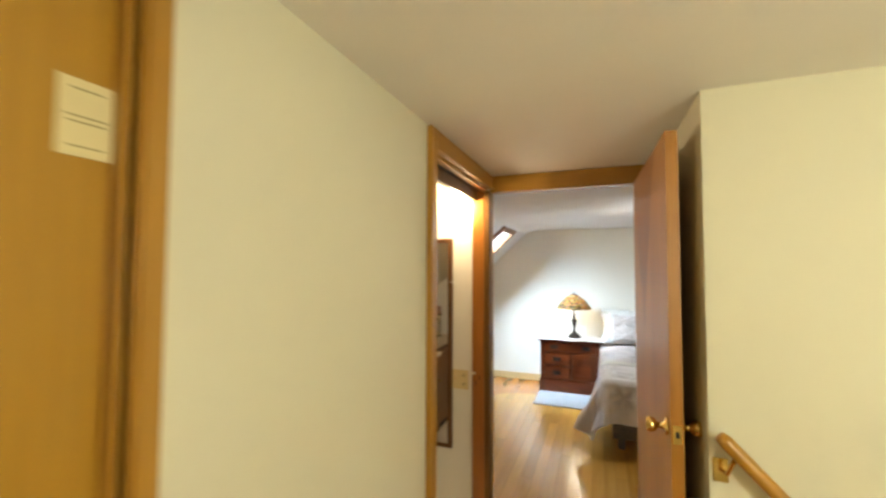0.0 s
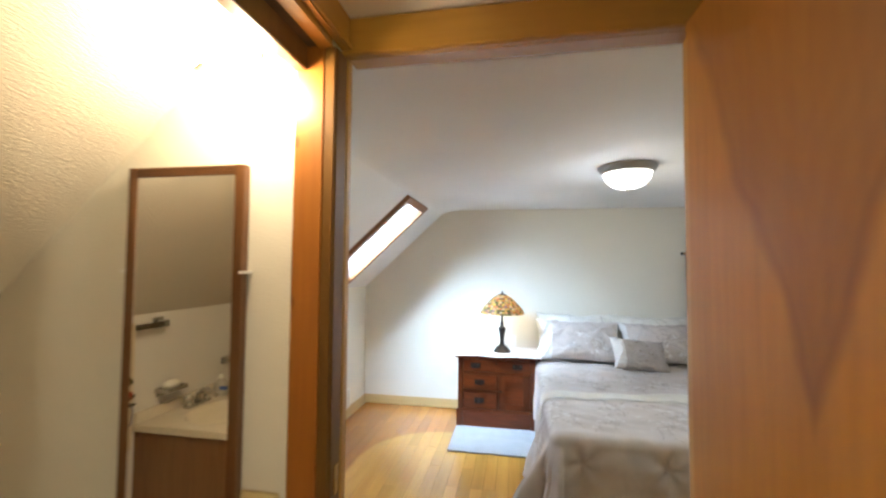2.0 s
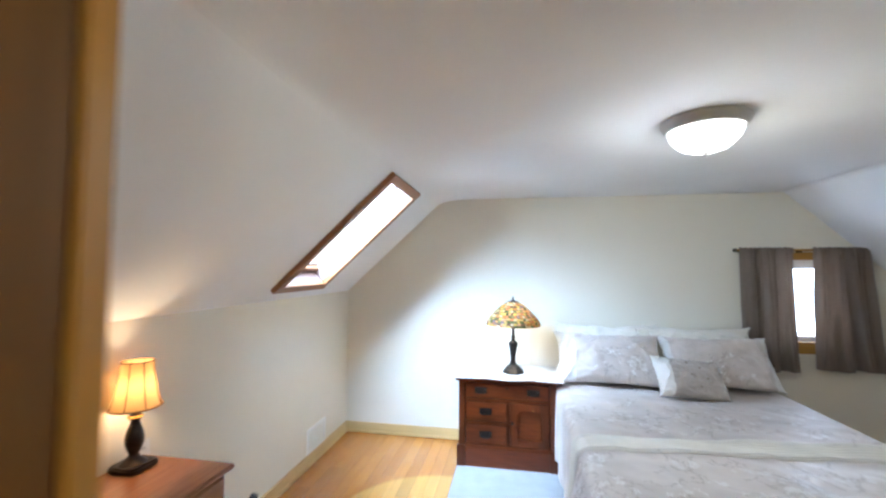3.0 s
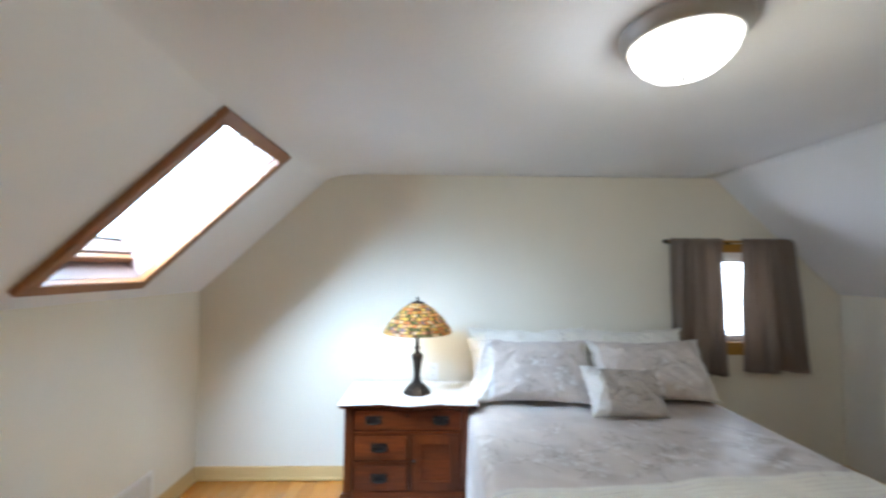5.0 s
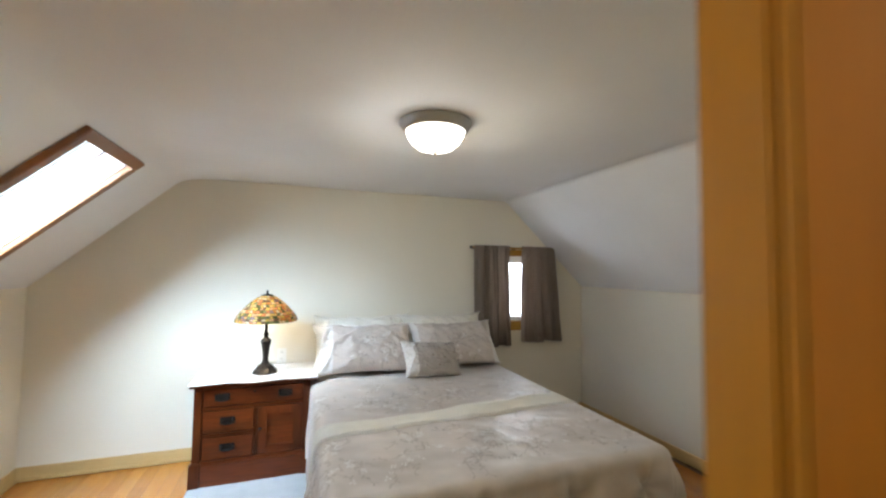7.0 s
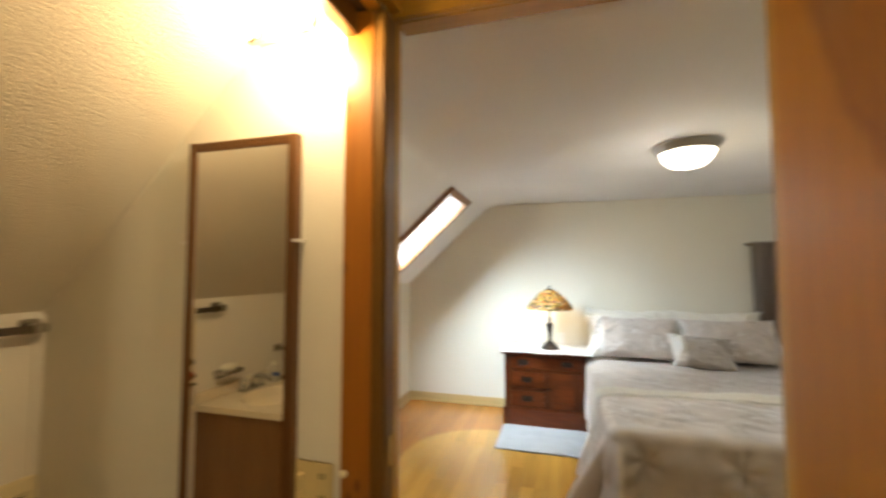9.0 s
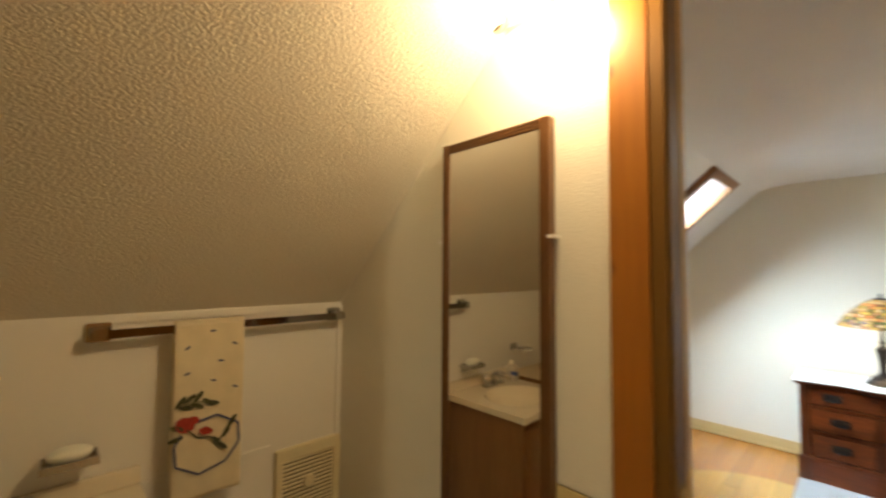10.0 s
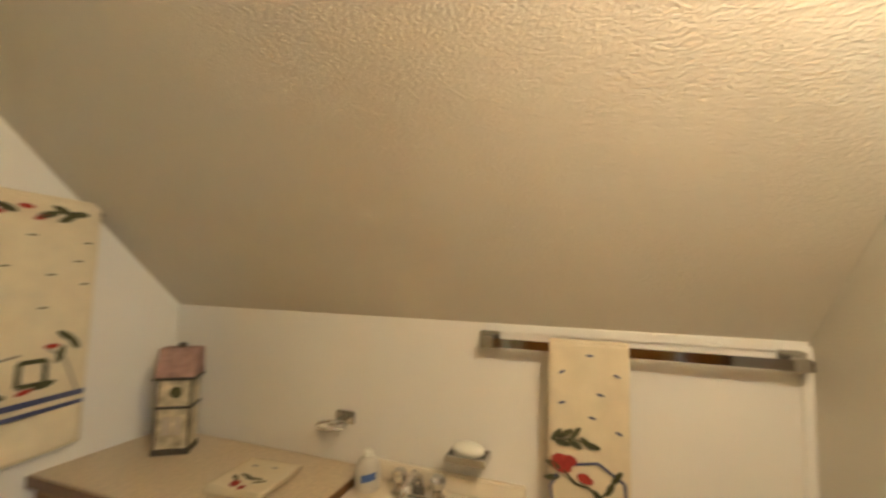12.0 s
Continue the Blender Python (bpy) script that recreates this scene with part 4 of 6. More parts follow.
for k in range(len(prof)):
    r, z = prof[k]
    tube(bm, [(r * math.cos(a * math.pi / 24), r * math.sin(a * math.pi / 24), z) for a in range(49)], 0.0016, 5)
lead = translucent("leaded_backing", (0.22, 0.15, 0.06), 0.72)
part("leading", bm, lead, sh, "amber glass backing and lead lines", smooth=True, kind="stuff")
bm = bmesh.new()
lathe(bm, [(0.050, 0.540), (0.040, 0.552), (0.014, 0.558), (0.006, 0.566), (0.009, 0.574), (0.004, 0.584), (0.0, 0.590)], 20)
part("cap", bm, M_BRONZE, tl, smooth=True)

# bed
bed = thing("bed", (0, 0, 0), label="made double bed with a taupe embroidered comforter", category="bed")
BX0, BX1, BYF, BYH, BZ, DROP = 0.178, 1.622, 3.705, 5.64, 0.615, 0.49


TUFTS = [(0.285, BYF - 0.185), (0.695, BYF - 0.175), (1.11, BYF - 0.18), (1.50, BYF - 0.185)]


def rest_of(length, r):
    return max(0.0, length - r * math.pi / 2)


def drape(a, b, lift=0.0):
    """Cloth point (a, b) of the comforter, laid over the mattress and hanging down past its edges."""
    cx, cy = min(max(a, BX0), BX1), max(b, BYF)
    ex, ey = a - cx, b - cy
    L = math.hypot(ex, ey)
    puff = 0.005 * math.sin(a * 23 + b * 7 + 4 * noise.noise((a * 2, b * 2, 9))) * max(0, noise.noise((a * 2.2, b * 2.2, 5))) + 0.016 * noise.noise((a * 3.1, b * 3.1, 1.3)) + 0.006 * noise.noise((a * 11, b * 11, 4)) + 0.007 * noise.noise((a * 4 + b * 9, b * 3 - a * 2, 7))
    if L < 1e-6:
        edge = min(a - BX0, BX1 - a, b - BYF)
        return Vector((a, b, BZ + lift + puff * min(1, 0.3 + edge * 8)))
    dx, dy = ex / L, ey / L
    corner = abs(dx * dy) * 2
    if L > 0.9 * DROP:
        L = 0.9 * DROP + (L - 0.9 * DROP) * (1 - 0.34 * corner)
    r = 0.062
    s = cy * 1.0 + cx * 1.3 + math.atan2(dy, dx) * 0.30
    toward_foot = min(1, max(0, (4.5 - cy) / 0.75))
    flare = 0.03 + 0.37 * toward_foot if dx < -0.01 else (0.05 + 0.12 * corner if abs(dx) < 0.5 else 0.10)
    if L < r * math.pi / 2:
        o, dz = r * math.sin(L / r), r * (1 - math.cos(L / r))
        f = 0
    else:
        rest = L - r * math.pi / 2
        f = min(1, rest / 0.28)
        o = r + rest * flare
        dz = r + rest * math.sqrt(max(0.05, 1 - flare * flare))
    wave = math.sin(s * 17 + 2.0 * noise.noise((s * 2.3, 0, 0))) * 0.6 + math.sin(s * 31 + 1) * 0.25
    amp = 0.032 + 0.026 * toward_foot if cy < 5.1 or dx > 0 else 0.006
    amp = amp * (0.35 + 0.65 * min(1, corner * 2.5)) if dy < -0.5 else amp
    amp += 0.036 * corner
    o += amp * f * wave + 0.014 * f * noise.noise((a * 5, b * 5, 2))
    if dy < -0.5:
        for ta, tb in TUFTS:
            du, dv = a - ta, b - tb
            r2 = math.hypot(du, dv)
            if r2 < 0.24:
                o -= 0.045 * math.exp(-(r2 / 0.055) ** 2) + 0.016 * math.cos(5 * math.atan2(dv, du) + ta * 9) * min(1, r2 / 0.03) * math.exp(-(r2 / 0.10) ** 2)
        o += 0.018 * math.sin(min(1, rest_of(L, r) / 0.20) * math.pi)
    crease = abs(math.sin(s * 7.3 + 2.2 * noise.noise((s * 1.7, L * 2.0, 3)) + L * 1.5))
    o -= (0.014 if dy < -0.9 else 0.026) * f * (1 - crease) ** 4 * (0.5 + 0.8 * noise.noise((s * 3, L * 3, 6)))
    o += lift
    z = max(0.02, BZ - dz)
    return Vector((cx + dx * o, cy + dy * o, z + lift * 0.3))


bm = bmesh.new()
A0c, A1c, B0c = BX0 - DROP, BX1 + DROP, BYF - 0.385
grid(bm, 230, 200, lambda u, v: drape(A0c + u * (A1c - A0c), B0c + v * (BYH - B0c)))
part("comforter", bm, M_TAUPE, bed, "taupe satin comforter hanging in folds", smooth=True, solid=0.018)


def band_at(a, v):
    """The sewn-on band, which runs a little askew."""
    skew = 0.13 * (min(max(a, BX0), BX1) - BX0) / (BX1 - BX0)
    return drape(a, 4.205 + skew + 0.20 * v, 0.001 + 0.0022 * math.sin(v * math.pi) ** 0.4 + 0.0038 * math.sin(v * 2 * math.pi * 8))


bm = bmesh.new()
grid(bm, 150, 80, lambda u, v: band_at(A0c + 0.02 + u * (A1c - A0c - 0.04), v))
part("band", bm, M_IVCLOTH, bed, "pleated ivory band across the comforter", smooth=True)
for v in (0.02, 0.14, 0.86, 0.98):
    bm = bmesh.new()
    tube(bm, [band_at(A0c + 0.02 + u / 110 * (A1c - A0c - 0.04), v) + Vector((0, 0, 0.0005)) for u in range(111)], 0.003, 6)
    part("piping", bm, M_LINEN, bed, "white piping", smooth=True)
random.seed(11)


def sprig(bm, stems, fn, u, v, size):
    """A small embroidered flower spray laid on the surface fn: petals into bm, stalks and leaves into stems."""
    for _ in range(random.randint(3, 6)):
        a0 = random.uniform(0, 6.28)
        cu, cv = u + random.gauss(0, size), v + random.gauss(0, size * 0.6)
        pet = random.randint(3, 5)
        k1 = random.uniform(0.55, 1.0)
        for k in range(pet):
            a = a0 + 6.28 * k / pet
            c = Vector((cu + 0.011 * k1 * math.cos(a), cv + 0.011 * k1 * math.sin(a)))
            d, q = Vector((math.cos(a), math.sin(a))) * k1, Vector((-math.sin(a), math.cos(a))) * k1
            pts = [c - d * 0.009, c + q * 0.006, c + d * 0.010, c - q * 0.006]
            bm.faces.new([bm.verts.new(fn(p.x, p.y)) for p in pts])
    for _ in range(3):
        prev = None
        a = random.uniform(0, 6.28)
        p = Vector((u + random.gauss(0, size * 0.5), v + random.gauss(0, size * 0.4)))
        for k in range(random.randint(4, 8)):
            a += random.uniform(-0.6, 0.6)
            p = p + Vector((math.cos(a), math.sin(a))) * 0.4 * size
            q = Vector((-math.sin(a), math.cos(a))) * 0.0016
            now = (stems.verts.new(fn(*(p + q))), stems.verts.new(fn(*(p - q))))
            if prev:
                stems.faces.new((prev[0], now[0], now[1], prev[1]))
            prev = now
            if random.random() < 0.6:
                e = a + random.choice((-1, 1)) * random.uniform(0.5, 1.1)
                d, q2 = Vector((math.cos(e), math.sin(e))), Vector((-math.sin(e), math.cos(e)))
                stems.faces.new([stems.verts.new(fn(*c)) for c in (p, p + d * 0.011 + q2 * 0.0042, p + d * 0.024, p + d * 0.011 - q2 * 0.0042)])


bm, stems = bmesh.new(), bmesh.new()
on_bed = lambda a, b: drape(a, b, 0.004)
for _ in range(34):
    sprig(bm, stems, on_bed, random.uniform(BX0 - 0.1, BX1), random.uniform(4.54, 4.98), 0.045)
for _ in range(48):
    sprig(bm, stems, on_bed, random.uniform(BX0 - 0.30, BX1 + 0.1), random.uniform(3.80, 4.17), 0.042)
part("embroidery", bm, M_EMB, bed, "pale embroidered flowers", kind="stuff")
part("stem_embroidery", stems, M_STEM, bed, "grey-brown embroidered stems", kind="stuff")
piece("mattress", [(BX0 + 0.02, BX1 - 0.02, BYF + 0.02, BYH + 0.01, 0.32, BZ - 0.035)], M_LINEN, bed, bevel=0.03)
piece("base", [(BX0 + 0.04, BX1 - 0.04, BYF + 0.05, BYH, 0.10, 0.32)], M_DARKT, bed, "dark brown bed base")
for x in (BX0 + 0.08, BX1 - 0.14):
    for y in (BYF + 0.09, BYH - 0.1):
        piece("leg", [(x, x + 0.06, y, y + 0.06, 0, 0.10)], M_DARKT, bed)
bm = bmesh.new()
box(bm, BX0 + 0.04, BX1 + 0.02, 5.655, 5.688, 0.30, 0.98)
part("headboard", bm, M_DARKT, bed, "dark low headboard", bevel=0.01)


def pillow_mesh(w, h, t, u0, u1, seed, crease=0.018):
    """Part of a pillow, u from u0 to u1 across its width; front faces -y, base on z = 0."""
    bm = bmesh.new()
    nu, nv = max(6, int(64 * (u1 - u0))), 40

    def side(s):
        def fn(i, j):
            u, v = (u0 + (u1 - u0) * i) * 2 - 1, j * 2 - 1
            body = max(0.0, (1 - abs(u) ** 3.0) * (1 - abs(v) ** 2.6)) ** 0.55
            ear = 1 - 0.15 * (1 - abs(u) ** 2) * abs(v) ** 3
            ear2 = 1 - 0.10 * (1 - abs(v) ** 2) * abs(u) ** 3
            y = s * t / 2 * body + crease * noise.noise((u * 2.2 + seed, v * 2.2, s)) * body
            y += crease * 0.55 * noise.noise((u * 7 + v * 3 + seed, v * 6 - u * 4, s)) * min(1, body * 2)
            w1 = noise.noise((u * 1.3 + seed, v * 1.3, seed))
            y += s * crease * 0.75 * max(0.0, math.sin(u * 9 * (0.5 + abs(u)) + v * 5 * math.copysign(1, u) + 5 * w1 + seed)) ** 2 * min(1, body * 1.6) * (0.35 + 0.65 * max(abs(u), abs(v)))
            y += crease * 0.35 * noise.noise((u * 15 + seed, v * 13, s)) * min(1, body * 2)
            y += 0.005 * math.sin((u * 0.7 + v) * 8 + seed + 3 * noise.noise((u * 2, v * 2, seed))) * body * abs(v)
            edge = 0.012 * noise.noise((u * 3 + seed, v * 3, 5)) + 0.006 * noise.noise((u * 9 + seed, v * 9, 8))
            return (u * w / 2 * ear2 + edge * abs(u) ** 4, y, h / 2 + v * h / 2 * ear + edge * abs(v) ** 4 * (1 if v > 0 else 0.3))
        return fn
    grid(bm, nu, nv, side(-1))
    grid(bm, nu, nv, side(1))
    bmesh.ops.remove_doubles(bm, verts=bm.verts, dist=0.0012)
    return bm


def pillow(name, at, rx, rz, w, h, t, stretches, seed, label, category="pillow", group="", ry=0):
    ob = new(name)
    ob.matrix_world = pose(*at, rx, ry, rz)
    tagged(ob, label, category, group)
    for nm, u0, u1, material, lb in stretches:
        part(nm, pillow_mesh(w, h, t, u0, u1, seed), material, ob, lb, smooth=True)
    return ob


PZ = BZ + 0.012
g = "pillows on the bed"
pillow("pillow", (0.53, 5.52, PZ + 0.008), -11, 0, 0.78, 0.415, 0.17, [("case", 0, 1, M_IVCLOTH, "")], 1.0, "ivory bed pillow standing against the wall", group=g)
pillow("pillow", (1.20, 5.525, PZ + 0.005), -10, 2, 0.78, 0.415, 0.16, [("case", 0, 1, M_IVCLOTH, "")], 4.0, "ivory bed pillow standing against the wall", group=g)
sl = pillow("pillow_sham", (0.510, 5.290, PZ), -33, -2, 0.78, 0.420, 0.18, [("flange", 0, 0.19, M_LINEN, "white linen border"), ("case", 0.19, 0.97, M_TAUPE, "taupe satin case"), ("flange", 0.97, 1, M_LINEN, "")],
            7.0, "taupe satin pillow sham with a white border", group=g)
sr = pillow("pillow_sham", (1.270, 5.305, PZ), -32, 3, 0.78, 0.410, 0.18, [("flange", 0, 0.07, M_LINEN, "white linen border"), ("case", 0.07, 0.92, M_TAUPE, "taupe satin case"), ("flange", 0.92, 1, M_LINEN, "")],
            9.0, "taupe satin pillow sham with a white border", group=g)
sp = pillow("throw_pillow", (0.985, 5.065, PZ), -40, 7, 0.47, 0.300, 0.14, [("panel", 0, 0.20, M_LINEN, "white panel with covered buttons"), ("case", 0.20, 1, mat("pale_taupe_satin", (0.45, 0.40, 0.36), 0.45, var=0.08, scale=12, bump=0.3, bump_scale=260, dist=0.001, sheen=0.3), "")],
            3.0, "small pale taupe throw pillow with white panel", group=g, ry=5)
for u, v in ((-0.155, 0.225), (-0.125, 0.165), (-0.165, 0.10), (-0.115, 0.075)):
    bm = bmesh.new()
    lathe(bm, [(0, 0), (0.010, 0.001), (0.008, 0.005), (0, 0.007)], 12, pose(u, -0.052 * (1 - (u / 0.22) ** 4), v, 90))
    part("button", bm, M_TAUPE, sp)
M_DOT = mat("grey_dot_thread", (0.33, 0.28, 0.25), 0.5, var=0.1)
for u, v in ((-0.03, 0.235), (0.045, 0.20), (0.12, 0.235), (0.175, 0.175), (-0.02, 0.145), (0.075, 0.125), (0.15, 0.095), (0.02, 0.07), (0.20, 0.115)):
    bm = bmesh.new()
    un, vn = u / 0.235, v / 0.15 - 1
    y = -0.07 * max(0.0, (1 - abs(un) ** 3) * (1 - abs(vn) ** 2.6)) ** 0.55
    lathe(bm, [(0, 0), (0.009, 0.001), (0.007, 0.003), (0, 0.004)], 10, pose(u, y - 0.004, v, 90))
    part("dot", bm, M_DOT, sp, "grey embroidered dot")
random.seed(21)
for ob, c in ((sl, 0.12), (sr, 0.04)):
    bm = bmesh.new()

    def front(u, v):
        un, vn = u / 0.36, (v - 0.193) / 0.193
        body = max(0.0, (1 - abs(un) ** 3) * (1 - abs(vn) ** 2.6)) ** 0.55
        return (u, -0.080 * body - 0.010, v)
    stems = bmesh.new()
    for _ in range(22):
        sprig(bm, stems, front, c + random.gauss(0, 0.095), 0.19 + random.gauss(0, 0.075), 0.030)
    part("embroidery", bm, M_EMB, ob, "silvery embroidered flowers", kind="stuff")
    part("stem_embroidery", stems, M_STEM, ob, "grey-brown embroidered stems", kind="stuff")

# mat beside the bed
bm = bmesh.new()
grid(bm, 30, 30, lambda u, v: (-0.60 + 0.86 * u, 4.69 + 0.62 * v, 0.008 + 0.002 * noise.noise((u * 6, v * 6, 0))))
part("bedside_mat", bm, M_RUG, label="pale grey mat on the floorboards beside the bed", category="mat", solid=-0.007)

# curtains
def curtain(x0, x1, b0, b1, zb, seed, folds, label):
    folds *= 0.75
    bm = bmesh.new()

    def fn(u, v):
        top = 1 - v
        spread = v ** 1.3
        x = (x0 + (x1 - x0) * u) * (1 - spread) + (b0 + (b1 - b0) * u) * spread
        ph = u * folds * 2 * math.pi + seed + 0.5 * math.sin(v * 2 + u * 4)
        amp = (0.017 + 0.020 * v) * (0.75 + 0.5 * noise.noise((u * 4, 0, seed * 3)))
        if v < 0.05:
            amp *= 0.45
        y = YF - 0.078 + amp * math.sin(ph + 0.9 * noise.noise((u * 6, v * 1.5, seed))) + 0.007 * math.sin(ph * 2.7 + 2 * v + 3 * noise.noise((u * 4, v * 2, 1))) * (0.4 + 0.6 * v) + 0.008 * noise.noise((u * 5, v * 3, seed))
        z = 1.647 - v * (1.647 - zb) + 0.006 * math.sin(ph * 0.5) * v
        if v < 0.10:
            y += 0.0045 * math.sin(u * 95 + seed) * (1 - v / 0.10)
            z += 0.004 * math.sin(u * 70)
        return (x, y, z)
    grid(bm, 120, 44, fn)
    return part("curtain", bm, M_CURT, label=label, category="curtain", group="window curtains", smooth=True, solid=0.003)


curtain(1.535, 1.905, 1.56, 1.935, 0.712, 0.4, 4.5, "short taupe curtain hanging in soft folds")
curtain(2.035, 2.395, 2.035, 2.475, 0.735, 2.0, 4.5, "short taupe curtain spreading out at its hem")
rod = thing("curtain_rod", label="brown wooden curtain rod over the window", category="curtain rod")
bm = bmesh.new()
tube(bm, [(1.525, YF - 0.052, 1.628), (2.405, YF - 0.052, 1.628)], 0.009, 10)
part("rod", bm, M_TRIMX, rod, smooth=True)
for x, s in ((1.525, -1), (2.405, 1)):
    bm = bmesh.new()
    lathe(bm, [(0, 0), (0.012, 0), (0.016, 0.010), (0.010, 0.022), (0, 0.026)], 14, pose(x, YF - 0.052, 1.628, 0, 90 * s, 0))
    part("finial", bm, M_DARKT, rod, smooth=True)
for x in (1.56, 1.97, 2.37):
    piece("bracket", [(x - 0.006, x + 0.006, YF - 0.052, YF, 1.612, 1.622)], M_PEWTER, rod)

# wall fittings of the bedroom
def outlet(at, rz, label, switch=False):
    t = thing("wall_outlet", at, rz, label=label, category="outlet")
    piece("plate", [(-0.036, 0.036, -0.006, 0, -0.058, 0.058)], M_WHITEP, t, bevel=0.003)
    for z in (-0.026, 0.026):
        piece("socket", [(-0.016, 0.016, -0.008, -0.006, z - 0.015, z + 0.015)], M_WHITEP, t, bevel=0.002)
        for x in (-0.006, 0.006):
            piece("slot", [(x - 0.0012, x + 0.0012, -0.0086, -0.008, z - 0.004, z + 0.006)], M_DARKT, t)
    return t


outlet((XR, 4.082, 0.715), -90, "white duplex outlet on the knee wall")
outlet((-0.09, YF, 0.72), 0, "white duplex outlet behind the lamp")
outlet((XL, 3.62, 0.70), 90, "white duplex outlet above the desk")
vt = thing("wall_vent", (XL, 5.135, 0.175), label="white slatted air register low on the wall", category="vent")
piece("frame", [(0, 0.008, -0.145, 0.145, -0.095, -0.075), (0, 0.008, -0.145, 0.145, 0.075, 0.095),
                (0, 0.008, -0.145, -0.120, -0.075, 0.075), (0, 0.008, 0.120, 0.145, -0.075, 0.075)], M_WHITEP, vt)
for k in range(10):
    bm = bmesh.new()
    box(bm, -0.002, 0.001, -0.120, 0.120, -0.007, 0.007, pose(0.003, 0, -0.067 + 0.0148 * k, 0, 35, 0))
    part("slat", bm, M_WHITEP, vt)

# desk with its lamp, and the chair
DZT = 0.712
dk = thing("writing_desk", (0, 0, 0), label="red-brown wooden desk with drawers against the knee wall", category="desk")
bm = bmesh.new()
box(bm, XL + 0.015, -1.252, 2.70, 3.612, DZT - 0.022, DZT)
part("top", bm, M_DESK, dk, bevel=0.007)
for y0, y1 in ((3.27, 3.59), (2.72, 3.04)):
    piece("pedestal", [(XL + 0.03, -1.285, y0, y1, 0.06, DZT - 0.022)], M_MAHOGV, dk)
    for k in range(3):
        z0 = 0.09 + 0.2 * k
        dr = piece("drawer", [(-1.285, -1.268, y0 + 0.015, y1 - 0.015, z0, z0 + 0.185)], M_DESK, dk, bevel=0.004)
        bm = bmesh.new()
        lathe(bm, [(0, 0), (0.008, 0), (0.007, 0.012), (0.015, 0.018), (0.012, 0.028), (0, 0.030)], 14, pose(-1.268, (y0 + y1) / 2 + 0.03, z0 + 0.115, 0, 90, 0))
        part("knob", bm, M_BLACKW, dr, "black knob", smooth=True)
    for y in (y0, y1 - 0.04):
        for x in (XL + 0.04, -1.33):
            piece("foot", [(x, x + 0.04, y, y + 0.04, 0, 0.06)], M_MAHOGV, dk)
piece("apron", [(-1.300, -1.285, 3.04, 3.27, 0.60, DZT - 0.022)], M_DESK, dk)

dl = thing("desk_lamp", (-1.600, 3.500, DZT), label="small lit lamp with parchment shade and dark turned base", category="table lamp")
bm = bmesh.new()
prism(bm, [(0.062 * s * math.copysign(min(1, abs(c) * 1.25), c), 0.062 * math.copysign(min(1, abs(sn) * 1.25), sn)) for s, c, sn in
           [(1, math.cos(2 * math.pi * k / 24), math.sin(2 * math.pi * k / 24)) for k in range(24)]], "z", 0, 0.022)
part("foot", bm, M_BRONZE, dl, bevel=0.006)
bm = bmesh.new()
lathe(bm, [(0.050, 0.020), (0.034, 0.034), (0.019, 0.046), (0.016, 0.056), (0.024, 0.072), (0.031, 0.095), (0.032, 0.115), (0.027, 0.140), (0.017, 0.165),
           (0.014, 0.180), (0.026, 0.190), (0.026, 0.196), (0.012, 0.204), (0.010, 0.26), (0.0, 0.262)], 28)
part("stem", bm, M_BRONZE, dl, "dark turned baluster stem", smooth=True)
bm = bmesh.new()
lathe(bm, [(0.016, 0.184), (0.027, 0.190), (0.027, 0.196), (0.014, 0.202)], 24)
part("collar", bm, M_BRASS, dl, "pale brass collar", smooth=True)
sp0 = [(0.085, 0.230), (0.075, 0.263), (0.067, 0.301), (0.060, 0.344), (0.054, 0.401)]
bm = bmesh.new()
lathe(bm, sp0, 48)
shd = part("shade", bm, M_SHADE, dl, "glowing parchment bell shade", smooth=True)
M_BRAID = mat("shade_piping", (0.16, 0.08, 0.03), 0.7)
for k in range(8):
    bm = bmesh.new()
    a = 2 * math.pi * (k + 0.5) / 8
    tube(bm, [((r + 0.001) * math.cos(a), (r + 0.001) * math.sin(a), z) for r, z in sp0], 0.0022, 5)
    part("seam", bm, M_BRAID, shd, "dark braid seam")
for r, z in (sp0[0], sp0[-1]):
    bm = bmesh.new()
    tube(bm, [(r * math.cos(2 * math.pi * k / 40), r * math.sin(2 * math.pi * k / 40), z) for k in range(41)], 0.003, 5)
    part("rim", bm, M_BRAID, shd, "dark braid rim")

fg = new("figurine")
bm = bmesh.new()
lathe(bm, [(0.0, 0.0), (0.034, 0.0), (0.036, 0.012), (0.026, 0.020), (0.030, 0.050), (0.033, 0.080), (0.026, 0.105), (0.018, 0.118), (0.024, 0.132), (0.022, 0.148), (0.010, 0.160), (0.0, 0.163)], 20)
tube(bm, [(-0.028, 0.0, 0.010), (-0.046, 0.0, 0.045), (-0.044, 0.0, 0.095), (-0.052, 0.0, 0.135), (-0.036, 0.0, 0.150)], [0.010, 0.016, 0.018, 0.015, 0.007], 10)
for k in (-1, 1):
    tube(bm, [(0.004, 0.012 * k, 0.150), (0.002, 0.016 * k, 0.172)], [0.007, 0.003], 8)
    tube(bm, [(0.020, 0.020 * k, 0.095), (0.040, 0.012 * k, 0.085), (0.044, 0.004 * k, 0.098)], [0.009, 0.007, 0.006], 8)
for v in bm.verts:
    v.co.x += 0.010 * noise.noise(v.co * 30)
    v.co.y += 0.012 * noise.noise(v.co * 26 + Vector((3, 0, 0)))
me = mesh_of("figurine", bm, mat("brown_carving", (0.10, 0.055, 0.025), 0.5, var=0.5, scale=50, bump=0.4), True)
bpy.data.objects.remove(fg)
fg = tagged(new("figurine", me), "small brown carved figurine on the desk", "figurine")
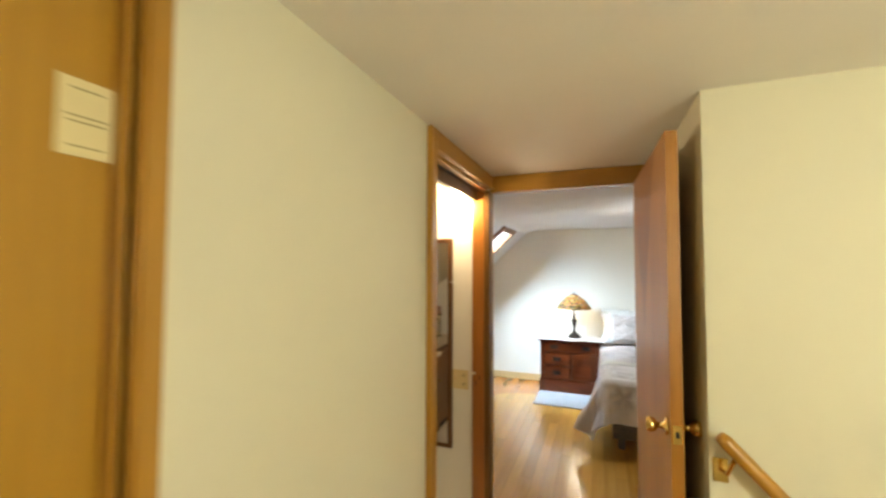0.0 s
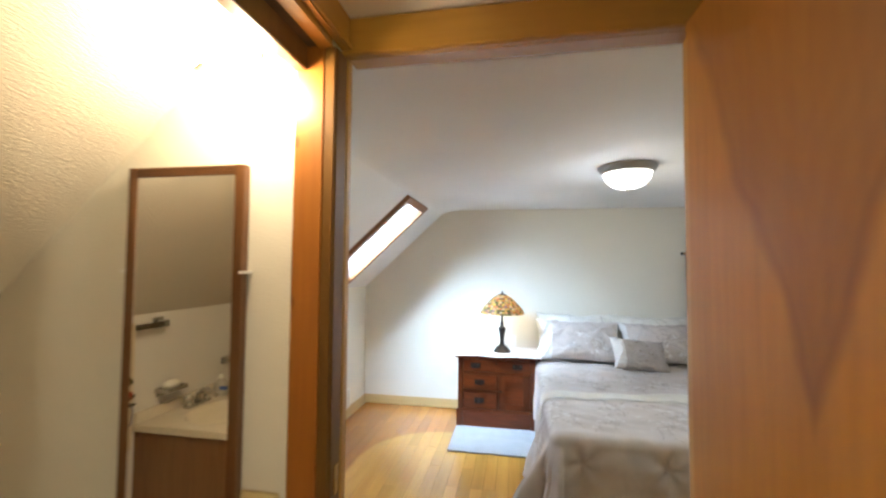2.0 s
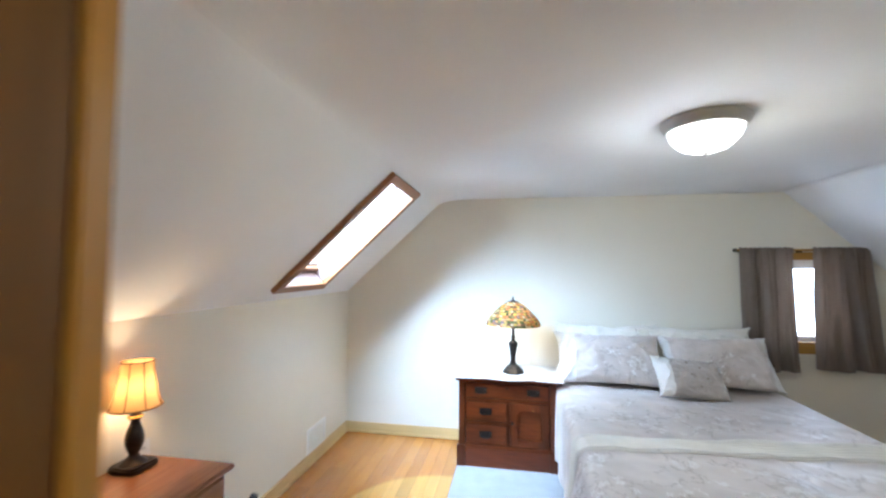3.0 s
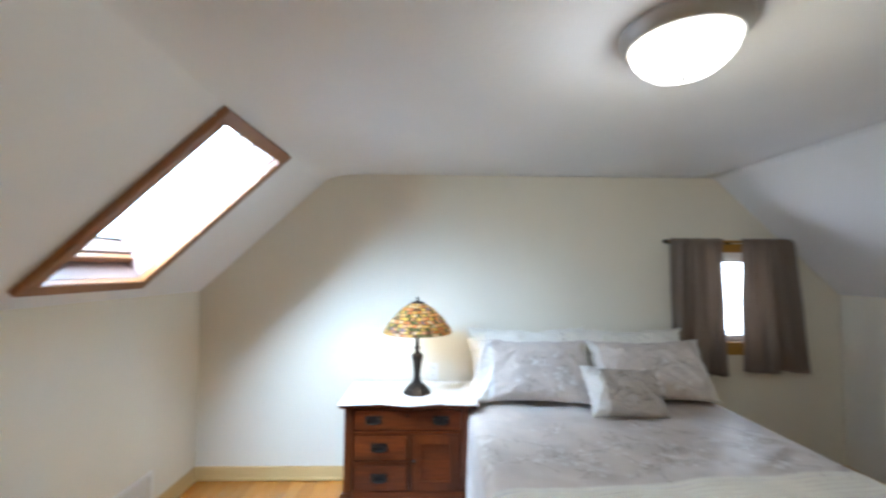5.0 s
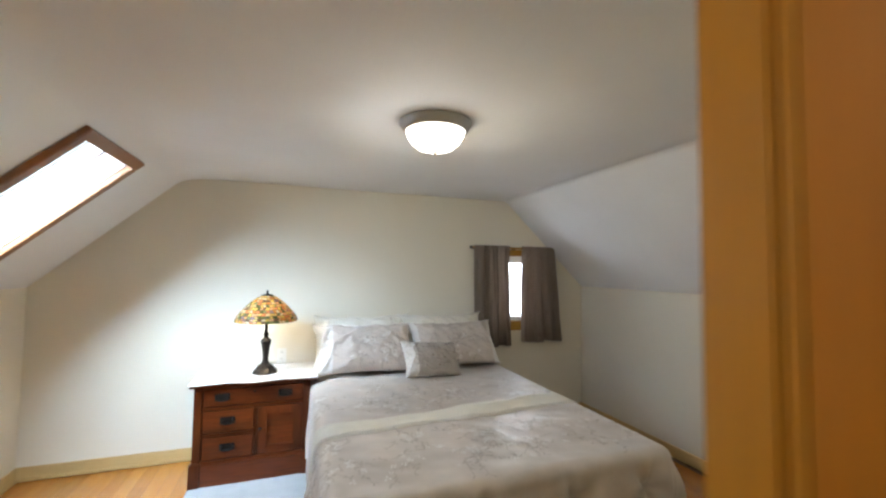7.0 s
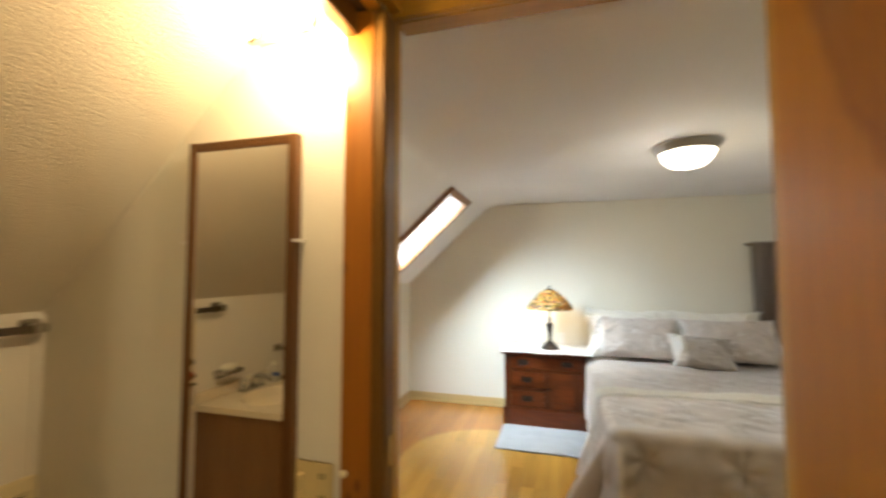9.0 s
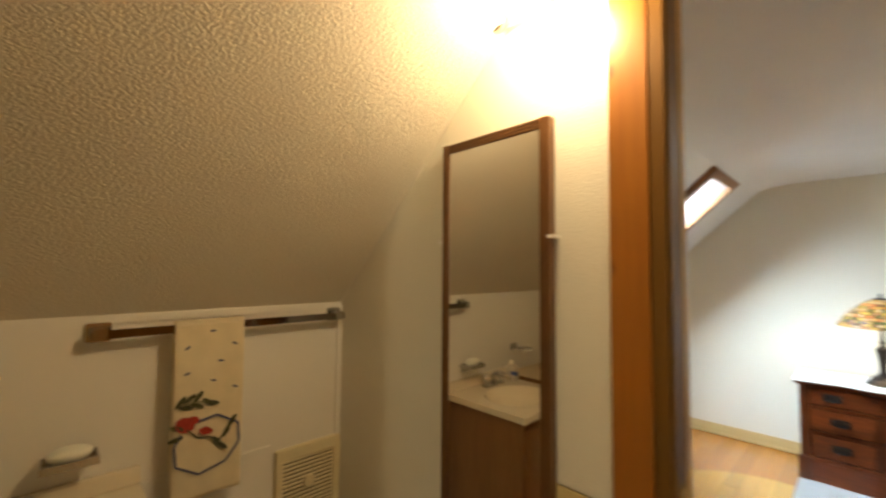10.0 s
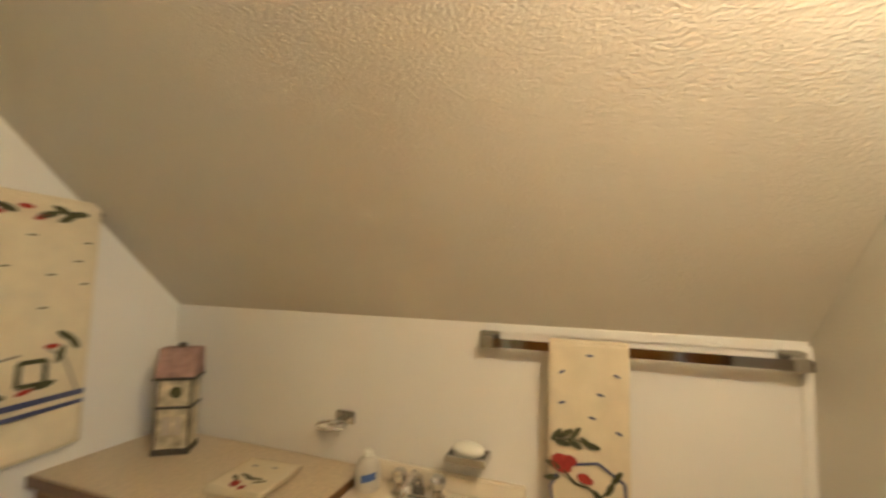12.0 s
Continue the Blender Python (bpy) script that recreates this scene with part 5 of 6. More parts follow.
fg.matrix_world = pose(-1.640, 3.350, DZT) @ Matrix.Diagonal((0.70, 0.70, 0.92, 1))

ch = thing("desk_chair", (-0.98, 2.99, 0), label="black wooden chair with a curved crest rail", category="chair")
bm = bmesh.new()
box(bm, -0.22, 0.16, -0.20, 0.20, 0.430, 0.462)
part("seat", bm, M_BLACKW, ch, bevel=0.012)
for x, y in ((-0.19, -0.17), (-0.19, 0.17), (0.13, -0.17), (0.13, 0.17)):
    bm = bmesh.new()
    tube(bm, [(x * 1.08, y * 1.08, 0.0), (x, y, 0.432)], [0.012, 0.018], 10)
    part("leg", bm, M_BLACKW, ch, smooth=True)
for y in (-0.17, 0.17):
    bm = bmesh.new()
    tube(bm, [(0.13, y, 0.455), (0.12, y * 1.05, 0.62), (0.10, y * 1.12, 0.75), (0.085, y * 1.2, 0.82), (0.09, y * 1.26, 0.845)], [0.016, 0.015, 0.014, 0.014, 0.010], 10)
    part("back_post", bm, M_BLACKW, ch, smooth=True)
for z, h in ((0.62, 0.03), (0.77, 0.06)):
    bm = bmesh.new()
    grid(bm, 16, 4, lambda u, v: (0.118 - (z - 0.6) * 0.16 + 0.03 * math.sin(u * math.pi), -0.19 + 0.38 * u, z + h * v))
    part("back_rail", bm, M_BLACKW, ch, smooth=True, solid=0.016)


# ---- bathroom things ----
# framed mirror on the north wall
MX0, MX1, MZ0, MZ1 = -1.087, -0.742, 0.44, 1.743
mr = thing("wall_mirror", (0, 2.352, 0), label="tall narrow mirror in a reeded brown wooden frame", category="mirror")
fw = 0.026
piece("glass", [(MX0 + fw - 0.004, MX1 - fw + 0.004, -0.0185, -0.0145, MZ0 + fw - 0.004, MZ1 - fw + 0.004)], M_MIRROR, mr, "silvered mirror glass")
piece("backing", [(MX0 + 0.004, MX1 - 0.004, -0.0145, 0.004, MZ0 + 0.004, MZ1 - 0.004)], M_DARKT, mr)
for nm, x0, x1, z0, z1, lng in (("frame_side", MX0, MX0 + fw, MZ0, MZ1, 0), ("frame_side", MX1 - fw, MX1, MZ0, MZ1, 0),
                                ("frame_rail", MX0 + fw, MX1 - fw, MZ0, MZ0 + fw, 1), ("frame_rail", MX0 + fw, MX1 - fw, MZ1 - fw, MZ1, 1)):
    bm = bmesh.new()
    box(bm, x0, x1, -0.019, 0.004, z0, z1)
    for k in range(3):
        o = 0.0035 + k * 0.0075
        if lng:
            box(bm, x0, x1, -0.023, -0.019, z0 + o, z0 + o + 0.0045)
        else:
            box(bm, x0 + o, x0 + o + 0.0045, -0.023, -0.019, z0, z1)
    part(nm, bm, M_MIRW, mr)
for x in (MX0 - 0.004, MX1 + 0.004):
    piece("clip", [(x - 0.007, x + 0.007, -0.026, 0.008, 1.464, 1.471)], M_WHITEP, mr, "clear plastic mirror clip")

# two-gang plate by the doorway
M_PLATE = mat("yellowed_plastic", (0.62, 0.49, 0.24), 0.35, var=0.05)
pl = thing("switch_plate", (-0.697, 2.36, 0.862), label="ivory wall plate with two switches and an outlet", category="switch")
piece("plate", [(-0.060, 0.060, -0.006, 0, -0.060, 0.060)], M_PLATE, pl, bevel=0.003)
for z in (0.022, -0.018):
    piece("toggle", [(-0.037, -0.021, -0.020, -0.006, z - 0.007, z + 0.009)], M_PLATE, pl, bevel=0.002)
for z in (-0.026, 0.026):
    piece("socket", [(0.014, 0.046, -0.008, -0.006, z - 0.015, z + 0.015)], M_PLATE, pl, bevel=0.002)
    for x in (0.024, 0.036):
        piece("slot", [(x - 0.0022, x + 0.0022, -0.0086, -0.008, z - 0.006, z + 0.009)], M_DARKT, pl)

# lamp over the mirror
bl = thing("vanity_light", (-0.80, 2.36, 2.035), label="cream wall light with chrome sockets and glowing globes", category="wall light")
piece("backplate", [(-0.15, 0.13, -0.020, 0, -0.030, 0.035)], M_IVORY, bl, bevel=0.005)
for x in (-0.085, 0.085):
    bm = bmesh.new()
    lathe(bm, [(0.0, 0.0), (0.026, 0.0), (0.030, 0.010), (0.024, 0.030), (0.0, 0.030)], 24, pose(x, -0.022, -0.012, 90))
    part("socket", bm, M_CHROME, bl, "chrome lamp socket", smooth=True)
    bm = bmesh.new()
    bmesh.ops.create_uvsphere(bm, u_segments=24, v_segments=14, radius=0.047, matrix=pose(x, -0.092, -0.012))
    gb = part("globe", bm, mat("lit_globe", (0.9, 0.85, 0.7), 0.4, bump=0, emit=(1.0, 0.78, 0.42, 9.0)), bl, "glowing glass globe", smooth=True)
    gb.visible_shadow = False

# towel bar and towel
M_BAR = mat("polished_bar", (0.26, 0.235, 0.22), 0.08, 1.0, var=0.05, bump=0.0)
TY0b, TY1b, TZB = 1.603, 2.352, 1.214
tb = thing("towel_bar", (XL, 0, 0), label="chrome towel bar with square posts", category="towel bar")
for y in (TY0b, TY1b - 0.055):
    piece("post", [(0, 0.012, y, y + 0.055, TZB - 0.022, TZB + 0.028), (0.012, 0.056, y + 0.012, y + 0.043, TZB - 0.013, TZB + 0.017)], M_CHROME, tb, "chrome mounting post", bevel=0.003)
piece("bar", [(0.044, 0.052, TY0b + 0.01, TY1b - 0.005, TZB - 0.012, TZB + 0.012)], M_BAR, tb, "flat dark-reflecting chrome bar", bevel=0.002)


def applique(owner, face, strokes):
    """Flat motifs on a towel: strokes are (name, material, shapes); a shape is a polygon of (u, v) or a line with a width."""
    for name, material, shapes in strokes:
        for s in shapes:
            bm = bmesh.new()
            if s[0] == "line":
                pts = [Vector(p) for p in s[2:]]
                for p, q in zip(pts, pts[1:]):
                    n = Vector((-(q - p).y, (q - p).x)).normalized() * s[1]
                    bm.faces.new([bm.verts.new(face(*c)) for c in (p - n, q - n, q + n, p + n)])
            else:
                _, u, v, a, b, rot = s
                ring = []
                for k in range(10):
                    t = 2 * math.pi * k / 10
                    x, y = a * math.cos(t) * abs(math.cos(t)) ** 0.15, b * math.sin(t)
                    ring.append(bm.verts.new(face(u + x * math.cos(rot) - y * math.sin(rot), v + x * math.sin(rot) + y * math.cos(rot))))
                bm.faces.new(ring)
            part(name, bm, material, owner)


def towel_surface(w, h, seed, amp):
    def at(u, v, lift=0.0):
        fold = amp * (math.sin(u / w * 7 + seed) * 0.5 + math.sin(u / w * 15 + seed * 2) * 0.3) * (0.35 + 0.65 * v / h)
        return (fold + lift + 0.004 * noise.noise((u * 9, v * 9, seed)), u, -v)
    return at


W1, H1 = 0.187, 0.51
tw = thing("hand_towel", (XL + 0.061, 1.795, TZB + 0.016), label="cream terry towel with red flower applique over the bar", category="towel")
s1 = towel_surface(W1, H1, 0.5, 0.006)
bm = bmesh.new()
grid(bm, 30, 50, lambda u, v: s1(u * W1, v * H1))
grid(bm, 30, 8, lambda u, v: (s1(u * W1, 0)[0] - 0.012 + 0.012 * math.cos(v * math.pi), u * W1, 0.008 * math.sin(v * math.pi)))
grid(bm, 30, 30, lambda u, v: (s1(u * W1, 0)[0] - 0.024, u * W1, -v * 0.42))
part("cloth", bm, M_TOWEL, tw, smooth=True, solid=0.004)


def px(u, v):
    return (u * W1, v * H1)


f1 = lambda u, v: s1(u, v, 0.006)
dash = [("oval", *px(u, v), 0.009, 0.0032, r) for u, v, r in ((0.52, 0.055, 0), (0.17, 0.14, -0.6), (0.85, 0.14, 0.4), (0.65, 0.235, 0.2), (0.17, 0.285, -0.3), (0.55, 0.345, 0.2), (0.87, 0.40, 0.4))]
octo = [("line", 0.0032, px(0.30, 0.57), px(0.62, 0.55), px(0.93, 0.62), px(0.95, 0.73), px(0.76, 0.83), px(0.38, 0.865), px(0.06, 0.79), px(0.03, 0.68), px(0.12, 0.62))]
leaf = [("oval", *px(u, v), 0.020, 0.0074, r) for u, v, r in ((0.10, 0.44, -0.9), (0.22, 0.43, -0.6), (0.34, 0.425, -0.9), (0.18, 0.475, 0.2), (0.33, 0.475, 0.5), (0.55, 0.475, 0.25), (0.48, 0.465, 0.7),
                                                              (0.62, 0.70, 0.9), (0.70, 0.735, 0.7), (0.84, 0.60, -1.0), (0.76, 0.655, -1.1), (0.06, 0.58, 0.4), (0.05, 0.64, -0.2))]
leaf += [("line", 0.0026, px(0.20, 0.60), px(0.34, 0.655), px(0.52, 0.665), px(0.66, 0.72)), ("line", 0.0026, px(0.66, 0.70), px(0.80, 0.63), px(0.90, 0.57)), ("line", 0.0015, px(0.1, 0.47), px(0.3, 0.45), px(0.6, 0.48))]
red = [("oval", *px(0.17, 0.57), 0.028, 0.022, 0.6), ("oval", *px(0.26, 0.555), 0.020, 0.014, 0.0), ("oval", *px(0.45, 0.625), 0.017, 0.012, 0.3), ("oval", *px(0.52, 0.635), 0.008, 0.008, 0.3)]
applique(tw, f1, [("dash", M_BLUE, dash), ("outline", M_BLUE, octo), ("leaf", M_GREEN, leaf), ("flower", M_RED, red)])

# bath towel on the south wall
tb2 = thing("towel_rail", (0, BS, 0), label="chrome towel rail on the bathroom end wall", category="towel bar")
for x in (-1.40, -0.90):
    piece("post", [(x - 0.02, x + 0.02, 0, 0.012, 1.535, 1.575), (x - 0.012, x + 0.012, 0.012, 0.052, 1.543, 1.567)], M_CHROME, tb2)
piece("bar", [(-1.40, -0.90, 0.036, 0.044, 1.545, 1.565)], M_CHROME, tb2)
W2, H2 = 0.42, 0.69
tw2 = thing("bath_towel", (-1.368, BS + 0.050, 1.572), label="cream towel with flower motifs and navy stripes", category="towel")
base2 = towel_surface(W2, H2, 2.2, 0.010)


def s2(u, v, lift=0.0):
    x, y, z = base2(u, v, lift)
    return (y, x, z - 0.05 * (u / W2) * (v / H2) ** 3)


bm = bmesh.new()
grid(bm, 36, 56, lambda u, v: s2(u * W2, v * H2))
grid(bm, 36, 8, lambda u, v: (u * W2, s2(u * W2, 0)[1] - 0.014 + 0.014 * math.cos(v * math.pi), 0.010 * math.sin(v * math.pi)))
grid(bm, 36, 30, lambda u, v: (u * W2, s2(u * W2, 0)[1] - 0.028, -v * 0.60))
part("cloth", bm, M_TOWEL, tw2, smooth=True, solid=0.004)
f2 = lambda u, v: s2(u, v, 0.007)
random.seed(3)
dash = [("oval", u, v, 0.010, 0.0028, 0.1) for u, v in ((0.03, 0.115), (0.05, 0.17), (0.03, 0.235), (0.11, 0.21), (0.16, 0.105), (0.12, 0.30), (0.21, 0.19), (0.27, 0.27), (0.33, 0.14), (0.37, 0.24))]
strp = [("line", 0.0075, (0.004, 0.545), (0.416, 0.545)), ("line", 0.006, (0.004, 0.572), (0.416, 0.572))]
lf = [("oval", u, v, 0.026, 0.0095, r) for u, v, r in ((0.06, 0.035, 0.1), (0.085, 0.050, 0.5), (0.10, 0.03, -0.4), (0.13, 0.045, 0.3), (0.22, 0.04, -0.3), (0.27, 0.05, 0.3),
                                                     (0.04, 0.40, -1.0), (0.06, 0.38, -0.6), (0.07, 0.43, 1.3), (0.30, 0.40, 0.5), (0.10, 0.505, 0.2), (0.20, 0.515, -0.2))]
lf += [("line", 0.0060, (0.10, 0.44), (0.155, 0.44), (0.155, 0.50), (0.10, 0.50), (0.10, 0.44))]
rd = [("oval", u, v, 0.018, 0.007, r) for u, v, r in ((0.145, 0.055, 0.4), (0.18, 0.03, 0), (0.24, 0.055, 0.2), (0.09, 0.405, 0.0), (0.14, 0.515, 0.2))]
gr = [("line", 0.003, (0.02, 0.545), (0.06, 0.44), (0.10, 0.41)), ("line", 0.003, (0.155, 0.42), (0.21, 0.43), (0.24, 0.52))]
applique(tw2, f2, [("dash", M_GREEN, dash), ("stripe", M_BLUE, strp), ("leaf", M_GREEN, lf), ("flower", M_RED, rd), ("outline", mat("grey_applique", (0.30, 0.26, 0.20), 0.9), gr)])

# soap dish, tumbler holder
sd = thing("soap_dish", (XL, 1.585, 0.905), label="chrome wall soap dish holding white soap", category="soap dish")
piece("bracket", [(0, 0.010, -0.038, 0.038, -0.034, 0.010)], M_CHROME, sd, bevel=0.004)
piece("tray", [(0.010, 0.085, -0.055, 0.055, -0.006, 0.000), (0.010, 0.014, -0.055, 0.055, 0.0, 0.012), (0.081, 0.085, -0.055, 0.055, 0.0, 0.012),
               (0.014, 0.081, -0.055, -0.051, 0.0, 0.012), (0.014, 0.081, 0.051, 0.055, 0.0, 0.012)], M_CHROME, sd, "chrome tray")
bm = bmesh.new()
bmesh.ops.create_uvsphere(bm, u_segments=24, v_segments=14, radius=1, matrix=pose(XL + 0.047, 1.585, 0.926) @ Matrix.Diagonal((0.030, 0.045, 0.020, 1)))
part("soap", bm, M_SOAP, label="white oval bar of soap on the dish", category="soap", smooth=True)
th = thing("tumbler_holder", (XL, 1.165, 0.94), label="chrome toothbrush and tumbler holder on the wall", category="holder")
piece("bracket", [(0, 0.012, -0.022, 0.045, -0.014, 0.026)], M_CHROME, th, bevel=0.004)
bm = bmesh.new()
box(bm, 0.012, 0.075, -0.004, 0.022, 0.0, 0.008)
tube(bm, [(0.080 + 0.036 * math.cos(2 * math.pi * k / 28), 0.010 + 0.044 * math.sin(2 * math.pi * k / 28), 0.004) for k in range(29)], 0.005, 8)
part("ring", bm, M_CHROME, th, "chrome ring")

# low counter with its cabinet, and the sink vanity
CZ, VX = 0.812, -1.285
ct = thing("counter_cabinet", label="low brown cabinet under the laminate counter", category="cabinet")
piece("body", [(XL, VX - 0.02, BS, 1.245, 0.08, CZ - 0.034)], M_VAN, ct)
piece("plinth", [(XL, VX - 0.06, BS, 1.245, 0, 0.08)], M_DARKT, ct)
for y in (BS + 0.02, BS + 0.42):
    piece("door", [(VX - 0.02, VX - 0.004, y, y + 0.385, 0.12, CZ - 0.06)], M_VAN, ct, bevel=0.004)
wt = piece("countertop", [(XL, VX, BS, 1.256, CZ - 0.034, CZ)], M_COUNTER, None, "beige speckled laminate countertop", bevel=0.005, category="countertop")
piece("edge_band", [(VX, VX + 0.004, BS, 1.256, CZ - 0.034, CZ - 0.002)], M_MIRW, wt, "dark wooden edge")
piece("edge_band", [(XL, VX + 0.004, 1.256, 1.260, CZ - 0.034, CZ - 0.002)], M_MIRW, wt, "dark wooden edge")

V0, V1, VZ, VF = 1.264, 1.735, 0.792, -1.225
vn = thing("sink_vanity", label="oak vanity cabinet under a marble sink top", category="vanity")
piece("body", [(XL, VF - 0.02, V0 + 0.005, V1 - 0.012, 0.09, VZ - 0.12), (XL, XL + 0.03, V0 + 0.005, V1 - 0.012, VZ - 0.12, VZ - 0.028), (VF - 0.04, VF - 0.02, V0 + 0.005, V1 - 0.012, VZ - 0.12, VZ - 0.028),
               (XL + 0.03, VF - 0.04, V0 + 0.005, V0 + 0.022, VZ - 0.12, VZ - 0.028), (XL + 0.03, VF - 0.04, V1 - 0.030, V1 - 0.012, VZ - 0.12, VZ - 0.028)], M_VAN, vn)
piece("plinth", [(XL, VF - 0.07, V0 + 0.005, V1 - 0.012, 0, 0.09)], M_DARKT, vn)
dr = piece("door", [(VF - 0.02, VF - 0.002, V0 + 0.035, V1 - 0.042, 0.13, VZ - 0.06)], M_VAN, vn, bevel=0.005)
bm = bmesh.new()
lathe(bm, [(0, 0), (0.007, 0), (0.006, 0.012), (0.013, 0.018), (0, 0.026)], 14, pose(VF - 0.002, V0 + 0.07, 0.55, 0, 90, 0))
part("knob", bm, M_BRASS, dr, smooth=True)
vt2 = thing("bathroom_sink", (0, 0, 0), label="cream cultured marble sink top with an oval basin", category="sink")
bm = bmesh.new()
cxb, cyb, ra, rb = (XL + VF) / 2 + 0.03, (V0 + V1) / 2, 0.150, 0.175
N = 48
inner = [bm.verts.new((cxb + ra * math.cos(2 * math.pi * k / N), cyb + rb * math.sin(2 * math.pi * k / N), VZ)) for k in range(N)]


def square(k):
    c, s = math.cos(2 * math.pi * k / N), math.sin(2 * math.pi * k / N)
    sx, sy = ((VF - cxb) if c > 0 else (cxb - XL)), ((V1 - cyb) if s > 0 else (cyb - V0))
    f = 1 / max(abs(c), abs(s))
    return (cxb + c * f * sx, cyb + s * f * sy)


outer = [bm.verts.new((*square(k), VZ)) for k in range(N)]
under = [bm.verts.new((*square(k), VZ - 0.028)) for k in range(N)]
rings = [inner]
for f, dz in ((0.97, 0.010), (0.90, 0.045), (0.75, 0.080), (0.45, 0.100), (0.12, 0.108)):
    rings.append([bm.verts.new((cxb + ra * f * math.cos(2 * math.pi * k / N), cyb + rb * f * math.sin(2 * math.pi * k / N), VZ - dz)) for k in range(N)])
for k in range(N):
    j = (k + 1) % N
    bm.faces.new((inner[k], inner[j], outer[j], outer[k]))
    bm.faces.new((outer[k], outer[j], under[j], under[k]))
    for a, b in zip(rings, rings[1:]):
        bm.faces.new((a[k], a[j], b[j], b[k]))
bm.faces.new(rings[-1])
part("basin", bm, M_MARBLE, vt2, smooth=False)
piece("backsplash", [(XL, XL + 0.020, V0, V1, VZ, VZ + 0.048)], M_MARBLE, vt2, bevel=0.004)

fc = thing("faucet", (XL + 0.075, 1.455, VZ), label="chrome faucet with two handles", category="faucet")
piece("deck", [(-0.022, 0.022, -0.075, 0.075, 0.0, 0.014)], M_CHROME, fc, bevel=0.006)
bm = bmesh.new()
tube(bm, [(0, 0, 0.012), (0.004, 0, 0.052), (0.030, 0, 0.072), (0.080, 0, 0.066), (0.108, 0, 0.048)], [0.016, 0.014, 0.012, 0.011, 0.010], 14)
part("spout", bm, M_CHROME, fc, smooth=True)
for y in (-0.055, 0.055):
    bm = bmesh.new()
    lathe(bm, [(0.015, 0.012), (0.012, 0.028), (0.020, 0.036), (0.022, 0.052), (0.015, 0.064), (0.0, 0.066)], 10, pose(0, y, 0))
    part("handle", bm, M_CHROME, fc, "faceted chrome handle")

bt = thing("soap_bottle", (XL + 0.085, 1.305, VZ), label="squat white soap bottle with a blue label", category="bottle")
bm = bmesh.new()
lathe(bm, [(0.0, 0.0), (0.030, 0.0), (0.036, 0.008), (0.038, 0.040), (0.034, 0.066), (0.024, 0.082), (0.012, 0.090), (0.012, 0.094), (0.0, 0.094)], 28)
part("body", bm, mat("cloudy_plastic", (0.50, 0.475, 0.41), 0.3, var=0.06), bt, "cloudy plastic bottle", smooth=True)
bm = bmesh.new()
lathe(bm, [(0.013, 0.090), (0.014, 0.102), (0.010, 0.107), (0.0, 0.107)], 18)
part("cap", bm, M_SOAP, bt, "cream cap", smooth=True)
bm = bmesh.new()
grid(bm, 10, 4, lambda u, v: (0.0385 * math.cos(0.0 + u * 1.1), 0.0385 * math.sin(0.0 + u * 1.1), 0.030 + 0.020 * v + 0.008 * u))
part("label", bm, mat("blue_label", (0.06, 0.12, 0.34), 0.5), bt, "blue label")

ft = thing("folded_cloth", (-1.475, 1.025, CZ), 4, label="folded cream cloth with flower applique on the counter", category="cloth")
bm = bmesh.new()
for k in range(3):
    grid(bm, 14, 14, lambda u, v: (-0.085 + 0.17 * u - 0.004 * k, -0.085 + 0.17 * v + 0.003 * k, 0.005 + 0.006 * k + 0.002 * noise.noise((u * 4, v * 4, k))))
part("cloth", bm, M_TOWEL, ft, smooth=True, solid=-0.005)
fz = lambda u, v: (u, v, 0.0235)
applique(ft, fz, [("flower", M_RED, [("oval", 0.055, -0.01, 0.018, 0.013, 0.4), ("oval", 0.068, 0.02, 0.012, 0.009, 0.0)]),
                  ("leaf", M_GREEN, [("oval", 0.03, -0.03, 0.022, 0.006, 0.9), ("oval", 0.012, -0.01, 0.024, 0.006, 1.3), ("oval", 0.02, 0.02, 0.026, 0.006, 1.7), ("oval", 0.03, 0.045, 0.02, 0.005, 2.1)]),
                  ("dash", M_BLUE, [("oval", -0.045, -0.03, 0.010, 0.003, 1.4), ("oval", -0.05, 0.03, 0.010, 0.003, 1.7)])])

# painted house on the counter
hs = thing("house_ornament", (-1.552, 0.635, CZ), 33, label="painted tin house ornament with a dusty pink roof", category="ornament")
piece("base", [(-0.045, 0.045, -0.053, 0.053, 0.0, 0.018)], M_DARKT, hs)
piece("wall", [(-0.040, 0.040, -0.048, 0.048, 0.018, 0.236)], M_HOUSE, hs, "mottled cream and green painted walls")
bm = bmesh.new()
prism(bm, [(-0.052, 0.236), (0.052, 0.236), (0.030, 0.325), (-0.030, 0.325)], "y", -0.057, 0.057)
part("roof", bm, M_PINKROOF, hs, "dusty pink roof", bevel=0.003)
piece("ledge", [(-0.045, 0.046, -0.053, 0.053, 0.140, 0.147)], M_DARKT, hs)
piece("eave", [(-0.053, 0.054, -0.058, 0.058, 0.229, 0.237)], M_DARKT, hs)
for y in (-0.050, 0.044):
    piece("corner_post", [(0.036, 0.043, y, y + 0.006, 0.018, 0.23)], M_DARKT, hs)
piece("knob", [(-0.010, 0.010, -0.012, 0.012, 0.325, 0.340)], M_DARKT, hs, bevel=0.004)
piece("window", [(0.040, 0.0415, -0.028, -0.003, 0.060, 0.115), (0.040, 0.0415, 0.006, 0.026, 0.060, 0.115)], mat("painted_window", (0.44, 0.38, 0.30), 0.6), hs)
bm = bmesh.new()
lathe(bm, [(0.0, 0.0), (0.018, 0.0), (0.018, 0.0015), (0.0, 0.0016)], 16, pose(0.0402, 0.004, 0.190, 0, 90, 0))
part("wreath", bm, M_GREEN, hs, "dark green wreath")

